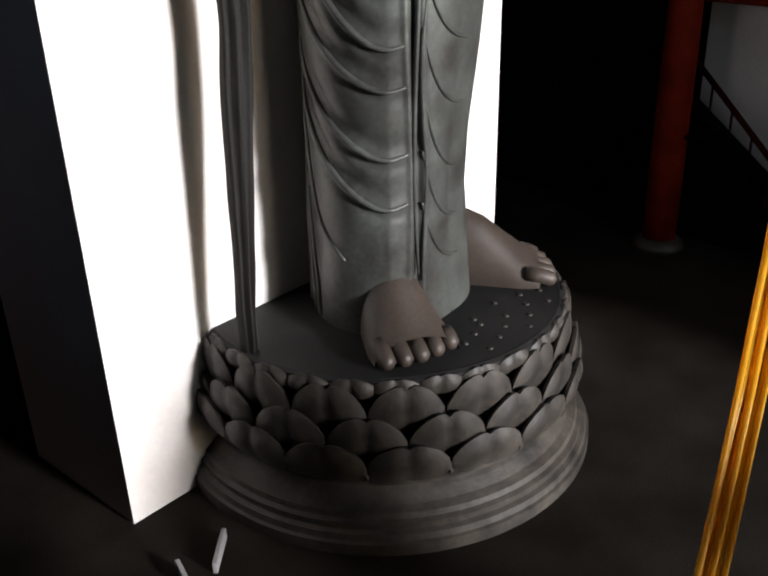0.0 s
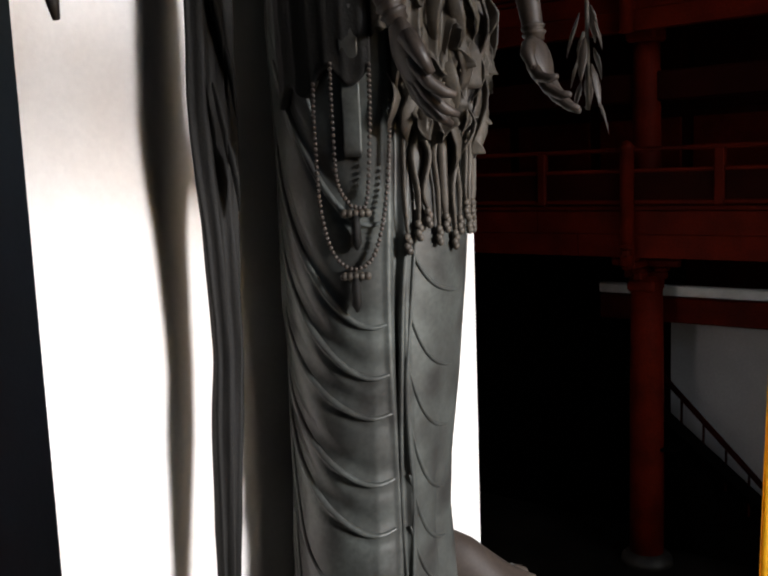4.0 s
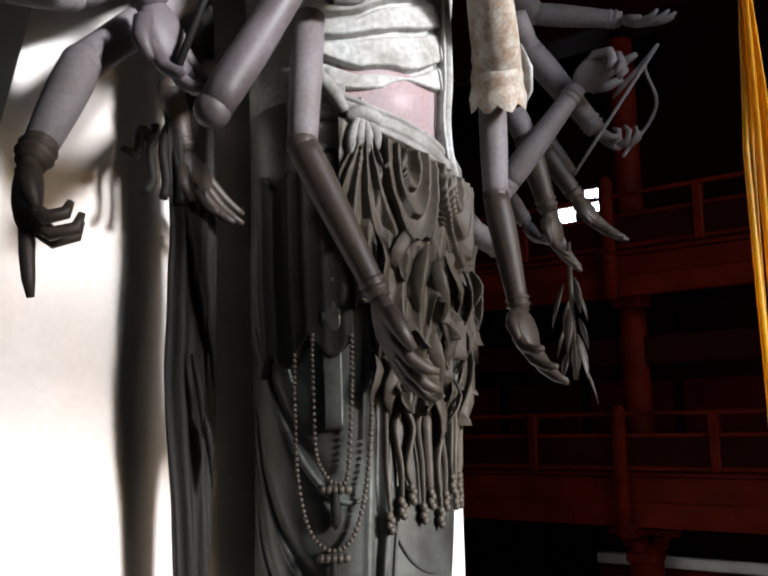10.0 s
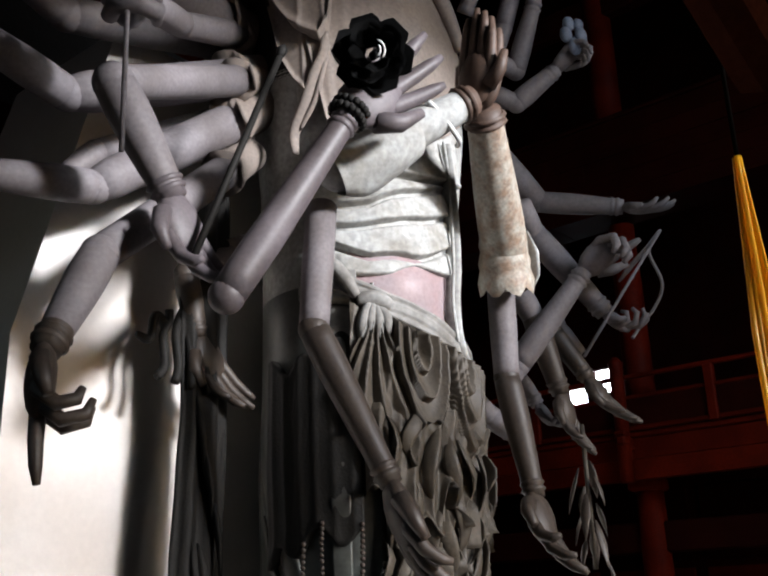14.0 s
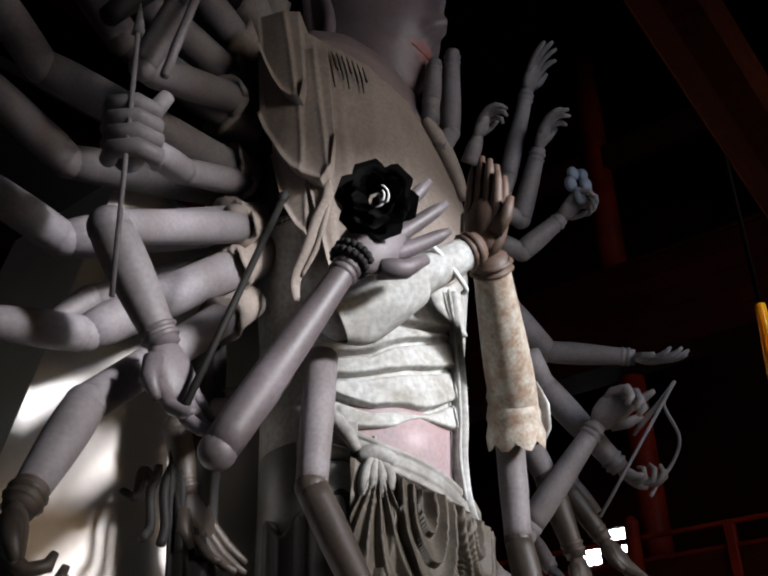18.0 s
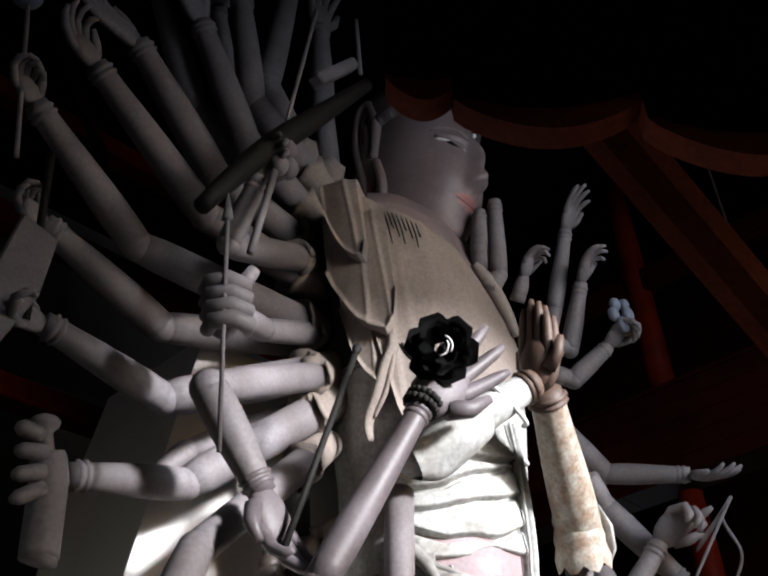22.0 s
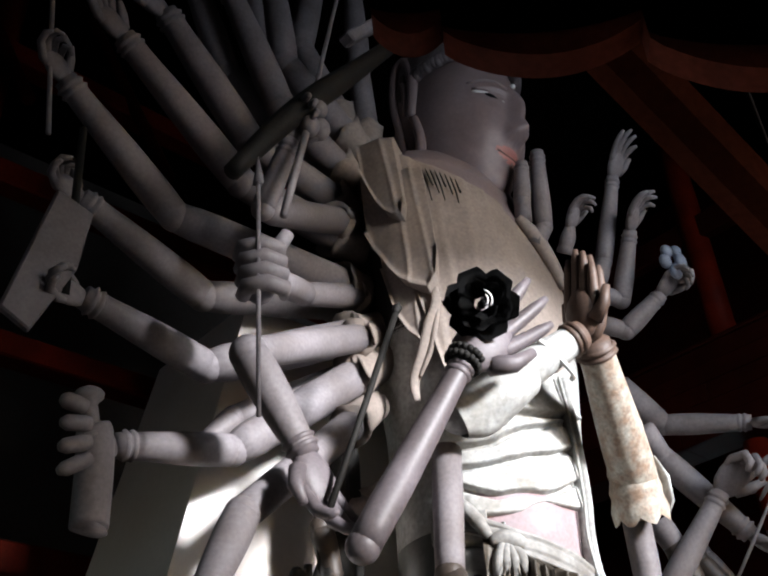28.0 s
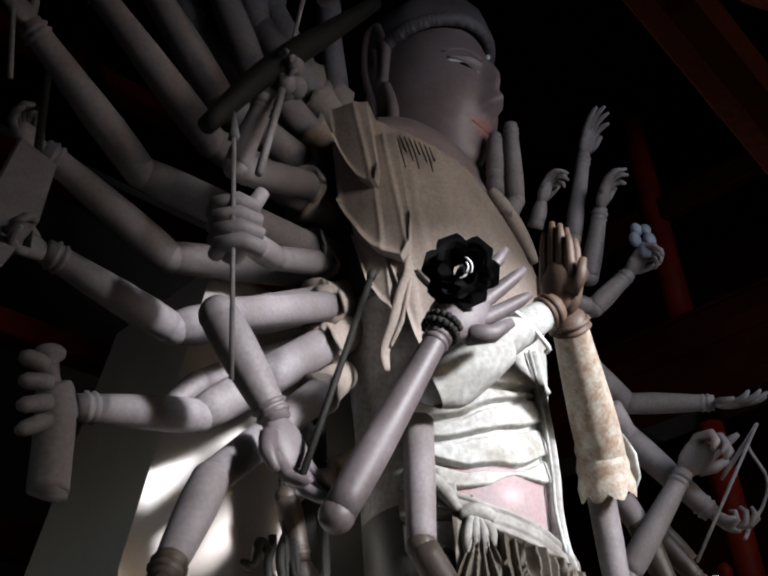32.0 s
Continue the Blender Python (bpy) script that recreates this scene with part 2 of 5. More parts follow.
def smooth_line(points, steps=6):
    """Points along a soft curve through the given ones."""
    p = [Vector(q) for q in points]
    p = [p[0] * 2 - p[1]] + p + [p[-1] * 2 - p[-2]]
    out = []
    for i in range(1, len(p) - 2):
        for k in range(steps):
            t = k / steps
            out.append(0.5 * (2 * p[i] + (p[i + 1] - p[i - 1]) * t + (2 * p[i - 1] - 5 * p[i] + 4 * p[i + 1] - p[i + 2]) * t * t + (3 * p[i] - p[i - 1] - 3 * p[i + 1] + p[i + 2]) * t ** 3))
    return out + [p[-2]]


# ---- the hall ----
def wall(name, *dims, material=WALL, label=""):
    ob = part(name, new_box(*dims), material)
    return tagged(ob, label or "sooty plastered hall wall in shadow", "wall", kind="structure")


GROUND = -0.2
tagged(part("floor", new_box(-14, 13, -12.5, 12, GROUND - 0.3, GROUND), FLOOR), "dark worn brick floor of the hall", "floor", kind="structure")
tagged(part("ground", new_box(-60, 60, -70, -12.9, GROUND - 0.5, GROUND - 0.1), FLOOR), "dark paved courtyard before the hall", "ground", kind="structure")
# the gap is unseen, placed to hold the west fill lamp
west = bmesh.new()
for y0, y1, z0, z1 in ((-12.5, -2.5, GROUND, 25), (4.5, 12, GROUND, 25), (-2.5, 4.5, GROUND, 10.0), (-2.5, 4.5, 13.0, 25)):
    box(west, -14.4, -14, y0, y1, z0, z1)
tagged(part("wall_west", west, WALL), "sooty plastered wall with an unseen opening added for fill light", "wall", kind="structure")
wall("wall_north", -14.4, 13.4, 12, 12.4, GROUND, 25)
south = bmesh.new()
# last box: unseen low panel, added to keep sun off the pedestal's west
for x0, x1, z0, z1 in ((-14.4, -3.5, GROUND, 25), (5.8, 13.4, GROUND, 25), (-3.5, 5.8, 17.45, 25), (2.7, 5.8, 13.8, 17.45), (-3.5, -3.15, 13.8, 17.45), (-2.2, -0.5, GROUND, 5.0)):
    box(south, x0, x1, -12.9, -12.5, z0, z1)
# unseen slats, added to dim a band of the sunlight
for k in range(8):
    box(south, -3.5, 5.8, -12.78, -12.62, 11.4 + 0.3 * k, 11.55 + 0.3 * k)
tagged(part("wall_south", south, WALL), "sooty plastered wall with a tall door front, low panel and slats added to block sun", "wall", kind="structure")
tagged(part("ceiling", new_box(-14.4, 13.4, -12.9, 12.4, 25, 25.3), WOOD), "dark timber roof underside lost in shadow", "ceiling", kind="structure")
tagged(part("gallery_floor_west", new_box(-14, -8.95, -12.5, 12, 6.0, 6.2), SHADERED), "dark plank floor of the west gallery", "floor", kind="structure")

# east wall with two small bright windows
EAST = 12.6
HOLES = [(2.65, 3.19, 13.01, 13.61), (3.41, 3.95, 12.64, 13.24)]
east = bmesh.new()
ys = [-12.5] + sorted(v for h in HOLES for v in h[:2]) + [12]
for a, b in zip(ys, ys[1:]):
    hole = [h for h in HOLES if h[0] == a and h[1] == b]
    if hole:
        box(east, EAST, EAST + 0.4, a, b, GROUND, hole[0][2])
        box(east, EAST, EAST + 0.4, a, b, hole[0][3], 25)
    else:
        box(east, EAST, EAST + 0.4, a, b, GROUND, 25)
tagged(part("wall_east", east, SHADERED), "dark red boarded hall wall with small windows", "wall", kind="structure")
for i, (y0, y1, z0, z1) in enumerate(HOLES):
    w = thing(f"window_{i + 1}", "small lattice window with glaring daylight behind", "window", ((EAST + 0.1), (y0 + y1) / 2, z0), kind="structure")
    bm = bmesh.new()
    h, d = z1 - z0, (y1 - y0) / 2
    box(bm, 0.05, 0.07, -d, d, 0, h)
    part("pane", bm, GLOW, w, "glaring white pane")
    for k in range(3):
        part("bar", new_box(0, 0.03, -d + d * 2 * (k + 0.5) / 3 - 0.012, -d + d * 2 * (k + 0.5) / 3 + 0.012, 0, h), SHADERED, w)
    for k in range(2):
        part("bar", new_box(-0.004, 0.026, -d, d, h * (k + 1) / 3 - 0.012, h * (k + 1) / 3 + 0.012), SHADERED, w)


# screen wall behind the statue: upright to 10.7 m, then tapering
def screen_wall():
    bm = bmesh.new()
    outline = [(-3.78, GROUND), (-3.93, 10.7), (-3.0, 14.7), (3.0, 14.7), (3.93, 10.7), (3.93, GROUND)]
    front = [bm.verts.new((x, 1.25, z)) for x, z in outline]
    back = [bm.verts.new((x, 3.5, z)) for x, z in outline]
    bm.faces.new(front)
    bm.faces.new(back[::-1])
    for i in range(6):
        f = bm.faces.new((front[i], front[(i + 1) % 6], back[(i + 1) % 6], back[i]))
        f.material_index = 1
    return tagged(part("screen_wall", bm, [PLASTER, PLASTER]), "tall white plastered screen wall behind the statue", "wall", kind="structure")


screen_wall()


# ---- columns, beams and galleries on the east side ----
def column(at, z0, z1, r, material=RED, label="round red lacquered hall column", base=True):
    c = thing("column", label, "column", (at[0], at[1], z0), group="hall columns")
    bm = bmesh.new()
    h = z1 - z0
    tube(bm, [(0, 0, 0), (0, 0, h * 0.3), (0, 0, h * 0.7), (0, 0, h)], [r, r * 1.0, r * 0.97, r * 0.9], 28)
    part("shaft", bm, material, c, smooth=True)
    if base:
        bm = bmesh.new()
        tube(bm, [(0, 0, 0), (0, 0, 0.12), (0, 0, 0.24)], [r * 1.55, r * 1.5, r * 1.12], 28)
        part("stone_base", bm, STONE, c, "rounded grey stone base", smooth=True)
    return c


COL_X, COL_Y = 8.3, 0.18
column((COL_X, COL_Y), GROUND, 5.6, 0.33)
column((COL_X, COL_Y), 6.6, 10.3, 0.27, base=False)
column((COL_X, COL_Y - 0.05), 11.2, 15.3, 0.28, base=False)
column((COL_X, COL_Y - 0.05), 17.5, 23.5, 0.30, base=False)
column((COL_X, 5.2), GROUND, 23.5, 0.30)



def bracket_set(at, s=1.0, turn=0.0):
    """A cluster of bracket arms and bearing blocks on a column head."""
    b = thing("bracket_set", "red painted timber bracket set on a column head", "bracket", at, group="bracket sets")
    b.rotation_euler = (0, 0, turn)
    part("base_block", new_box(-0.28 * s, 0.28 * s, -0.28 * s, 0.28 * s, 0, 0.24 * s, bevel=0.05), RED, b)
    for lvl in range(3):
        z, reach = (0.24 + 0.24 * lvl) * s, (0.42 + 0.26 * lvl) * s
        bm = bmesh.new()
        box(bm, -0.09 * s, 0.09 * s, -reach, reach, z, z + 0.15 * s, bevel=0.03)
        part("cross_arm", bm, RED, b)
        part("front_arm", new_box(-reach, reach * 0.7, -0.08 * s, 0.08 * s, z + 0.004, z + 0.154 * s, bevel=0.03), RED, b)
        for y in (-reach + 0.09 * s, 0, reach - 0.09 * s):
            part("bearing_block", new_box(-0.12 * s, 0.12 * s, y - 0.12 * s, y + 0.12 * s, z + 0.15 * s, z + 0.238 * s, bevel=0.03), RED, b)
        part("bearing_block", new_box(-reach - 0.02, -reach + 0.2 * s, -0.11 * s, 0.11 * s, z + 0.155 * s, z + 0.235 * s, bevel=0.03), RED, b)
    return b


bracket_set((COL_X - 0.05, COL_Y, 5.3), 1.0)
bracket_set((COL_X - 0.05, COL_Y, 10.0), 1.05)
bracket_set((COL_X - 0.05, 5.2, 5.3), 1.0)
bracket_set((COL_X - 0.05, 5.2, 10.0), 1.05)


def beam(name, dims, material=RED, label="red painted timber beam", group="hall beams"):
    x0, x1, y0, y1, z0, z1 = dims
    ob = part(name, new_box(*dims, bevel=0.03), material)
    return tagged(ob, label, "beam", group)


def gallery_edge(x0, x1, z0, z1, material, label):
    """A gallery's fascia: butted boards in rows, with a moulding along the top."""
    g = thing("gallery_edge", label, "fascia", (x0, 0, z0), "gallery edges")
    rows = max(2, round((z1 - z0) / 0.42))
    h = (z1 - z0 - 0.1) / rows
    for r in range(rows):
        y = -3.9
        k = r
        while y < 11.5:
            ln = min((5.2, 6.1, 4.4)[k % 3], 11.5 - y)
            part("board", new_box(0.004 * (k % 3), x1 - x0, y, y + ln - 0.008, r * h, (r + 1) * h - 0.008, bevel=0.006), material, g)
            y += ln
            k += 1
    part("moulding", new_box(-0.05, x1 - x0, -3.9, 11.5, z1 - z0 - 0.096, z1 - z0, bevel=0.02), material, g)
    return g


beam("beam", (8.75, 9.05, -3.9, 1.4, 4.62, 5.12))
beam("rail_board", (8.72, 8.9, -3.9, 1.4, 5.15, 5.36), WHITE, "long whitish painted board above a red beam", "painted boards")
gallery_edge(7.62, 7.85, 6.0, 6.98, RED, "red painted fascia board of a gallery")
gallery_edge(7.62, 7.85, 10.15, 11.0, RED, "red painted fascia board of a gallery")
beam("beam", (8.2, 8.5, -3.9, 11.5, 8.9, 9.45), SHADERED, "shade-dark red timber beam under a gallery")
# boards added to hide the column where it is lost in darkness
gallery_edge(7.6, 8.55, 15.4, 17.45, SHADERED, "dark red boards added for the darkness below a column")
beam("beam", (8.1, 8.4, -3.9, 11.5, 20.2, 20.8), SHADERED, "shade-dark red timber beam high under the roof")
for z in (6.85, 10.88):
    tagged(part("gallery_floor", new_box(7.86, 12.55, -3.9, 11.5, z - 0.15, z), SHADERED), "dark plank floor of an upper gallery", "floor", kind="structure")
tagged(part("gallery_wall", new_box(10.6, 10.8, -3.9, 11.5, 6.86, 10.6), SHADERED), "dark red panelled wall behind a gallery", "wall", kind="structure")
# near-black sheet added where only darkness lies under the gallery
tagged(part("shade_wall", new_box(9.9, 10.1, 0.1, 11.5, GROUND, 5.9), WOOD), "near-black wall added for the shade under a gallery", "wall", kind="structure")
tagged(part("lower_wall", new_box(9.3, 9.5, -3.9, 0.1, GROUND, 4.6), GREYPLASTER), "pale grey plastered lower wall under a red beam", "wall", kind="structure")

# panels on the wall behind the first gallery
for k in range(6):
    y = -3.8 + 2.1 * k
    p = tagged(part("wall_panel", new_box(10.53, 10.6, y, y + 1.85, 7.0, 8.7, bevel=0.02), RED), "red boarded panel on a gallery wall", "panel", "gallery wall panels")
    q = tagged(part("wall_panel", new_box(10.53, 10.6, y, y + 1.85, 8.85, 10.3, bevel=0.02), SHADERED), "dark red boarded panel on a gallery wall", "panel", "gallery wall panels")


def railing(z, y0, y1, step, first, name="railing"):
    r = thing(name, "red painted timber balustrade along a gallery edge", "railing", (7.55, 0, z), group="balustrades")
    part("top_rail", new_box(-0.05, 0.05, y0, y1, 0.98, 1.06, bevel=0.02), RED, r)
    part("middle_rail", new_box(-0.04, 0.04, y0, y1, 0.60, 0.67, bevel=0.015), RED, r)
    part("bottom_rail", new_box(-0.05, 0.05, y0, y1, 0.02, 0.10, bevel=0.015), RED, r)
    y = first
    while y < y1:
        if y > y0:
            part("post", new_box(-0.085, 0.085, y - 0.085, y + 0.085, 0, 1.0, bevel=0.02), RED, r)
            part("panel", new_box(-0.015, 0.015, y + 0.09, y + step - 0.09, 0.1, 0.6), SHADERED, r, "dark red infill panel")
        y += step
    return r


railing(6.98, -3.85, 11, 1.75, -3.24)
railing(11.0, -3.85, 11, 1.75, -3.24)
for z in (6.75, 11.0):
    post = thing("newel_post", "tall red round-topped newel post", "post", (7.5, 0.22, z), group="newel posts")
    bm = bmesh.new()
    tube(bm, [(0, 0, -0.9), (0, 0, 1.25), (0, 0, 1.3), (0, 0, 1.42)], [0.13, 0.13, 0.15, 0.05], 16)
    part("shaft", bm, RED, post, smooth=True)

# sloping stair in front of the lower wall
stair = thing("staircase", "dark timber staircase with a sloping handrail", "stairs", (8.95, 0.4, 3.75))
RUN, DROP = -4.0, -3.9
bm = bmesh.new()
for side in (0.0,):
    tube(bm, [(0, 0, 0), (0, RUN, DROP)], [0.06, 0.06], 10)
part("handrail", bm, SHADERED, stair, smooth=True)
bm = bmesh.new()
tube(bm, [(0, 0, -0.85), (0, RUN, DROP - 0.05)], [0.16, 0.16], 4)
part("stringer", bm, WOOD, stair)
# triangle added to darken the space below the stair
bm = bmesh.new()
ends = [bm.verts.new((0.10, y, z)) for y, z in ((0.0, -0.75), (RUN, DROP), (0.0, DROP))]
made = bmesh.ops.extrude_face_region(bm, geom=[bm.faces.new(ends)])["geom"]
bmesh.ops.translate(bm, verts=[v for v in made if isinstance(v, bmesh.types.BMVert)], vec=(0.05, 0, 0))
part("side_panel", bm, WOOD, stair, "near-black panel added for the dark space under the stair")
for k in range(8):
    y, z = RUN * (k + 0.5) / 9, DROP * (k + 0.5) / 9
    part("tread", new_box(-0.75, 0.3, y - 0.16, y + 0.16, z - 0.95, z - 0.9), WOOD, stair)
    part("baluster", new_box(-0.02, 0.02, y - 0.02, y + 0.02, z - 0.9, z), SHADERED, stair)

# timber frame of the roof behind the statue
for x in (-10.5, -5.6):
    column((x, 6.2), GROUND, 24.5, 0.32, label="tall round red roof column behind the screen wall")
for z, h in ((12.2, 0.5), (15.6, 0.45), (18.9, 0.5), (21.8, 0.45)):
    beam("tie_beam", (-13.9, 7.4, 5.95, 6.4, z, z + h), RED, "long red timber tie beam under the roof", "roof beams")
for k in range(7):
    x = -12.5 + 2.9 * k
    bm = bmesh.new()
    tube(bm, [(x, 6.6, 24.6), (x + 1.6, 5.4, 20.4 - 0.3 * (k % 2))], [0.13, 0.13], 8)
    tagged(part("rafter", bm, SHADERED), "sloping dark red roof rafter", "rafter", "roof rafters")

# great carved beam near and above the walk, with lobed dark boards
def lobed_board(a, b, depth, top, name="cloud_board"):
    """A hanging board whose lower edge swells in a lobe between a and b."""
    a, b = Vector(a), Vector(b)
    way = (b - a)
    side = Vector((way.y, -way.x, 0)).normalized() * 0.12
    bm = bmesh.new()
    n = 20
    front, back = [], []
    for off, row in ((side * 0, front), (side, back)):
        for k in range(n + 1):
            t = k / n
            p = a.lerp(b, t)
            low = p.z - depth * (0.25 + 0.75 * math.sin(math.pi * t) ** 0.75)
            row.append((bm.verts.new((p.x + off.x, p.y + off.y, top)), bm.verts.new((p.x + off.x, p.y + off.y, low))))
    for k in range(n):
        bm.faces.new((front[k][0], front[k + 1][0], front[k + 1][1], front[k][1]))
        bm.faces.new((back[k + 1][0], back[k][0], back[k][1], back[k + 1][1]))
        f = bm.faces.new((front[k][1], front[k + 1][1], back[k + 1][1], back[k][1]))
        bm.faces.new((front[k + 1][0], front[k][0], back[k][0], back[k + 1][0]))
    bm.faces.new((front[0][0], front[0][1], back[0][1], back[0][0]))
    bm.faces.new((front[n][1], front[n][0], back[n][0], back[n][1]))
    return bm


valance = thing("canopy_valance", "dark carved canopy boards with lobed reddish lower edges", "canopy")
for a, b, d in (((-6.99, -5.60, 10.87), (-6.785, -5.81, 10.84), 0.17), ((-6.795, -5.795, 10.75), (-6.285, -6.375, 10.71), 0.24), ((-6.295, -6.36, 10.58), (-5.80, -6.98, 10.48), 0.27)):
    # boards take the near-black timber so that they stay lost in shade
    part("board", lobed_board(a, b, d - 0.12, 12.9), WOOD, valance, "carved board, near-black for its shade")
    rim = lobed_board(Vector(a) + Vector((0.01, 0.008, 0)), Vector(b) + Vector((0.01, 0.008, 0)), d, 11.0)
    part("lobe", rim, FADED, valance, "red painted lobed lower edge")
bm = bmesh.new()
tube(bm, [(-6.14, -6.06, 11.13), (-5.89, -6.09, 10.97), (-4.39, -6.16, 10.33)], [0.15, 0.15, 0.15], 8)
tagged(part("brace_beam", bm, DULLRED), "slanting red timber brace beam", "beam", "hall beams")
# ---- the statue: one mesh ----
S = bmesh.new()
STATUE_MATS = [BRONZE, DARK, GREY, SPECK, CAPE, BELLY, SKIRT, FACE, LIP, WHITE, BLACK, PINK, BROWN, TAWNY, MAUVE, SASH]
(M_BRONZE, M_DARK, M_GREY, M_SPECK, M_CAPE, M_BELLY, M_SKIRT, M_FACE, M_LIP, M_WHITE, M_BLACK, M_PINK, M_BROWN, M_TAWNY, M_MAUVE, M_SASH) = range(16)

BODY_Z = [1.9, 2.6, 4, 6, 8, 9.5, 11, 12, 13, 14, 15, 16, 16.7, 17.05, 17.3]
BODY_A = [1.25, 1.22, 1.2, 1.2, 1.22, 1.3, 1.3, 1.32, 1.4, 1.6, 1.72, 1.82, 1.9, 1.65, 0.8]
BODY_B = [1.0, 1.0, 1.0, 1.0, 1.02, 1.08, 1.1, 1.12, 1.15, 1.2, 1.2, 1.17, 1.12, 0.95, 0.6]


def skin(z, th, out=0.0):
    """The point of the body at height z and angle th from the front (positive towards its left, east), out metres proud."""
    a, b = np.interp(z, BODY_Z, BODY_A) + out, np.interp(z, BODY_Z, BODY_B) + out
    f = min(1.0, max(0.0, (z - 14.9) / 1.6)) * min(1.0, max(0.0, (th + 0.75) / 0.75))
    a, b = a * (1 - 0.30 * f), b * (1 - 0.22 * f)
    east = float(np.interp(th, (-0.9, 0.0, 2.0, 2.6), (0, 1, 1, 0))) if z < 7.0 else 0.0
    if east:
        slim = 1 - east * float(np.interp(z, (1.9, 2.6, 3.5, 4.2, 5.2, 6.4, 7.0), (0.18, 0.22, 0.27, 0.23, 0.13, 0.03, 0.0)))
        a, b = a * slim, b * slim
    if math.cos(th) < 0:
        b = min(b * (1 - 0.2 * math.cos(th)), 1.2)
    return Vector((a * math.sin(th), -b * math.cos(th), z))


def ridge(v, wide):
    ph = v - math.floor(v) - 0.5
    return math.exp(-(ph / wide) ** 2)


FRONT = -0.6  # where the robe parts between the legs
SWAGS = [(7.15, 1.5), (6.0, 1.2), (5.42, 0.95), (4.96, 0.68), (4.18, 0.69), (3.58, 0.74)]  # lowest height and rise of each hanging fold


def swag_height(th, low, rise):
    """The height of a fold that hangs from the west hip to the parting."""
    d = -0.93 - th
    return low + (rise * d ** 1.5 if d > 0 else 0.9 * d * d)


def fold(z, th):
    """The robe: smooth over the legs with shallow hollows, parted in front, pleated at the back."""
    if th > 2.0 or th < -2.35:
        return 0.05 * ridge(th * 4 + 0.3 * math.sin(z), 0.2)
    off = th - FRONT + 0.03 * math.sin(1.3 * z)
    crease = -0.07 * math.exp(-(off / 0.045) ** 2) + 0.03 * math.exp(-((off - 0.09) / 0.035) ** 2) + 0.03 * math.exp(-((off + 0.09) / 0.03) ** 2)
    hollow = 0.0
    for low, rise in SWAGS:
        d = z - swag_height(th, low, rise)
        if th < FRONT and -0.35 < d < 0.5:
            hollow -= 0.035 * math.exp(-((d - 0.16) / 0.13) ** 2) + 0.02 * math.exp(-((d + 0.10) / 0.07) ** 2)
    return crease + hollow * min(1.0, abs(off) / 0.45) + 0.012 * noise.noise(Vector((th * 1.5, z * 0.8, 7)))


def loft(z0, z1, rows, cols, mat_id, relief=None, out=0.0):
    grid = []
    for i in range(rows + 1):
        z = z0 + (z1 - z0) * i / rows
        ring = []
        for k in range(cols):
            th = -math.pi + 2 * math.pi * k / cols
            ring.append(S.verts.new(skin(z, th, out + (relief(z, th) if relief else 0.0))))
        grid.append(ring)
    for a, b in zip(grid, grid[1:]):
        for k in range(cols):
            S.faces.new((a[k], a[(k + 1) % cols], b[(k + 1) % cols], b[k])).material_index = mat_id


def patch(th0, th1, top, low, rows, cols, mat_id, relief, thick=0.06):
    """A cloth piece on the body between two heights given by angle, with a turned-in edge."""
    grid = []
    for i in range(rows + 3):
        ring = []
        for k in range(cols + 3):
            u, w = min(max((k - 1) / cols, 0), 1), min(max((i - 1) / rows, 0), 1)
            th = th0 + (th1 - th0) * u
            z = low(th) + (top(th) - low(th)) * w
            edge = i in (0, rows + 2) or k in (0, cols + 2)
            ring.append(S.verts.new(skin(z, th, -0.05 if edge else relief(z, th, u, w))))
        grid.append(ring)
    for a, b in zip(grid, grid[1:]):
        for k in range(cols + 2):
            S.faces.new((a[k], a[k + 1], b[k + 1], b[k])).material_index = mat_id


def on_skin(points, radius, mat_id, out=0.03, sides=8, flat=1.0, taper=True):
    """A raised line over the body through (height, angle) points."""
    line = smooth_line([(z, th, 0) for z, th in points], 8)
    n = len(line)
    rad = [radius * (0.35 + 0.65 * math.sin(math.pi * (i + 0.5) / n) ** 0.5) if taper else radius for i in range(n)]
    tube(S, [skin(p.x, p.y, out) for p in line], rad, sides, mat_id, flat)


loft(1.95, 11.5, 330, 230, M_BRONZE, fold)
loft(11.5, 14.2, 60, 120, M_BELLY)
# near-black torso: the dark gap behind the arms put into its colour
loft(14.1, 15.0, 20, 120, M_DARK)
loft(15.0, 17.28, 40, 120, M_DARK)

# belly: overlapping pale bands, bare belly, the sash and its knot
BAND_LINES = [
    ([-1.3, -0.56, -0.04, 0.3], [12.72, 12.81, 12.93, 12.98]),
    ([-1.3, -1.13, -0.72, 0.0, 0.3], [12.40, 12.40, 12.46, 12.85, 12.92]),
    ([-1.3, -1.09, -0.51, 0.07, 0.3], [12.14, 12.14, 12.24, 12.50, 12.55]),
    ([-1.3, -1.09, -0.73, -0.3, 0.0, 0.3], [11.95, 11.93, 11.82, 11.84, 12.03, 12.2]),
    ([-1.3, -0.97, -0.53, -0.3, 0.3], [11.55, 11.57, 11.59, 11.73, 11.77]),
]


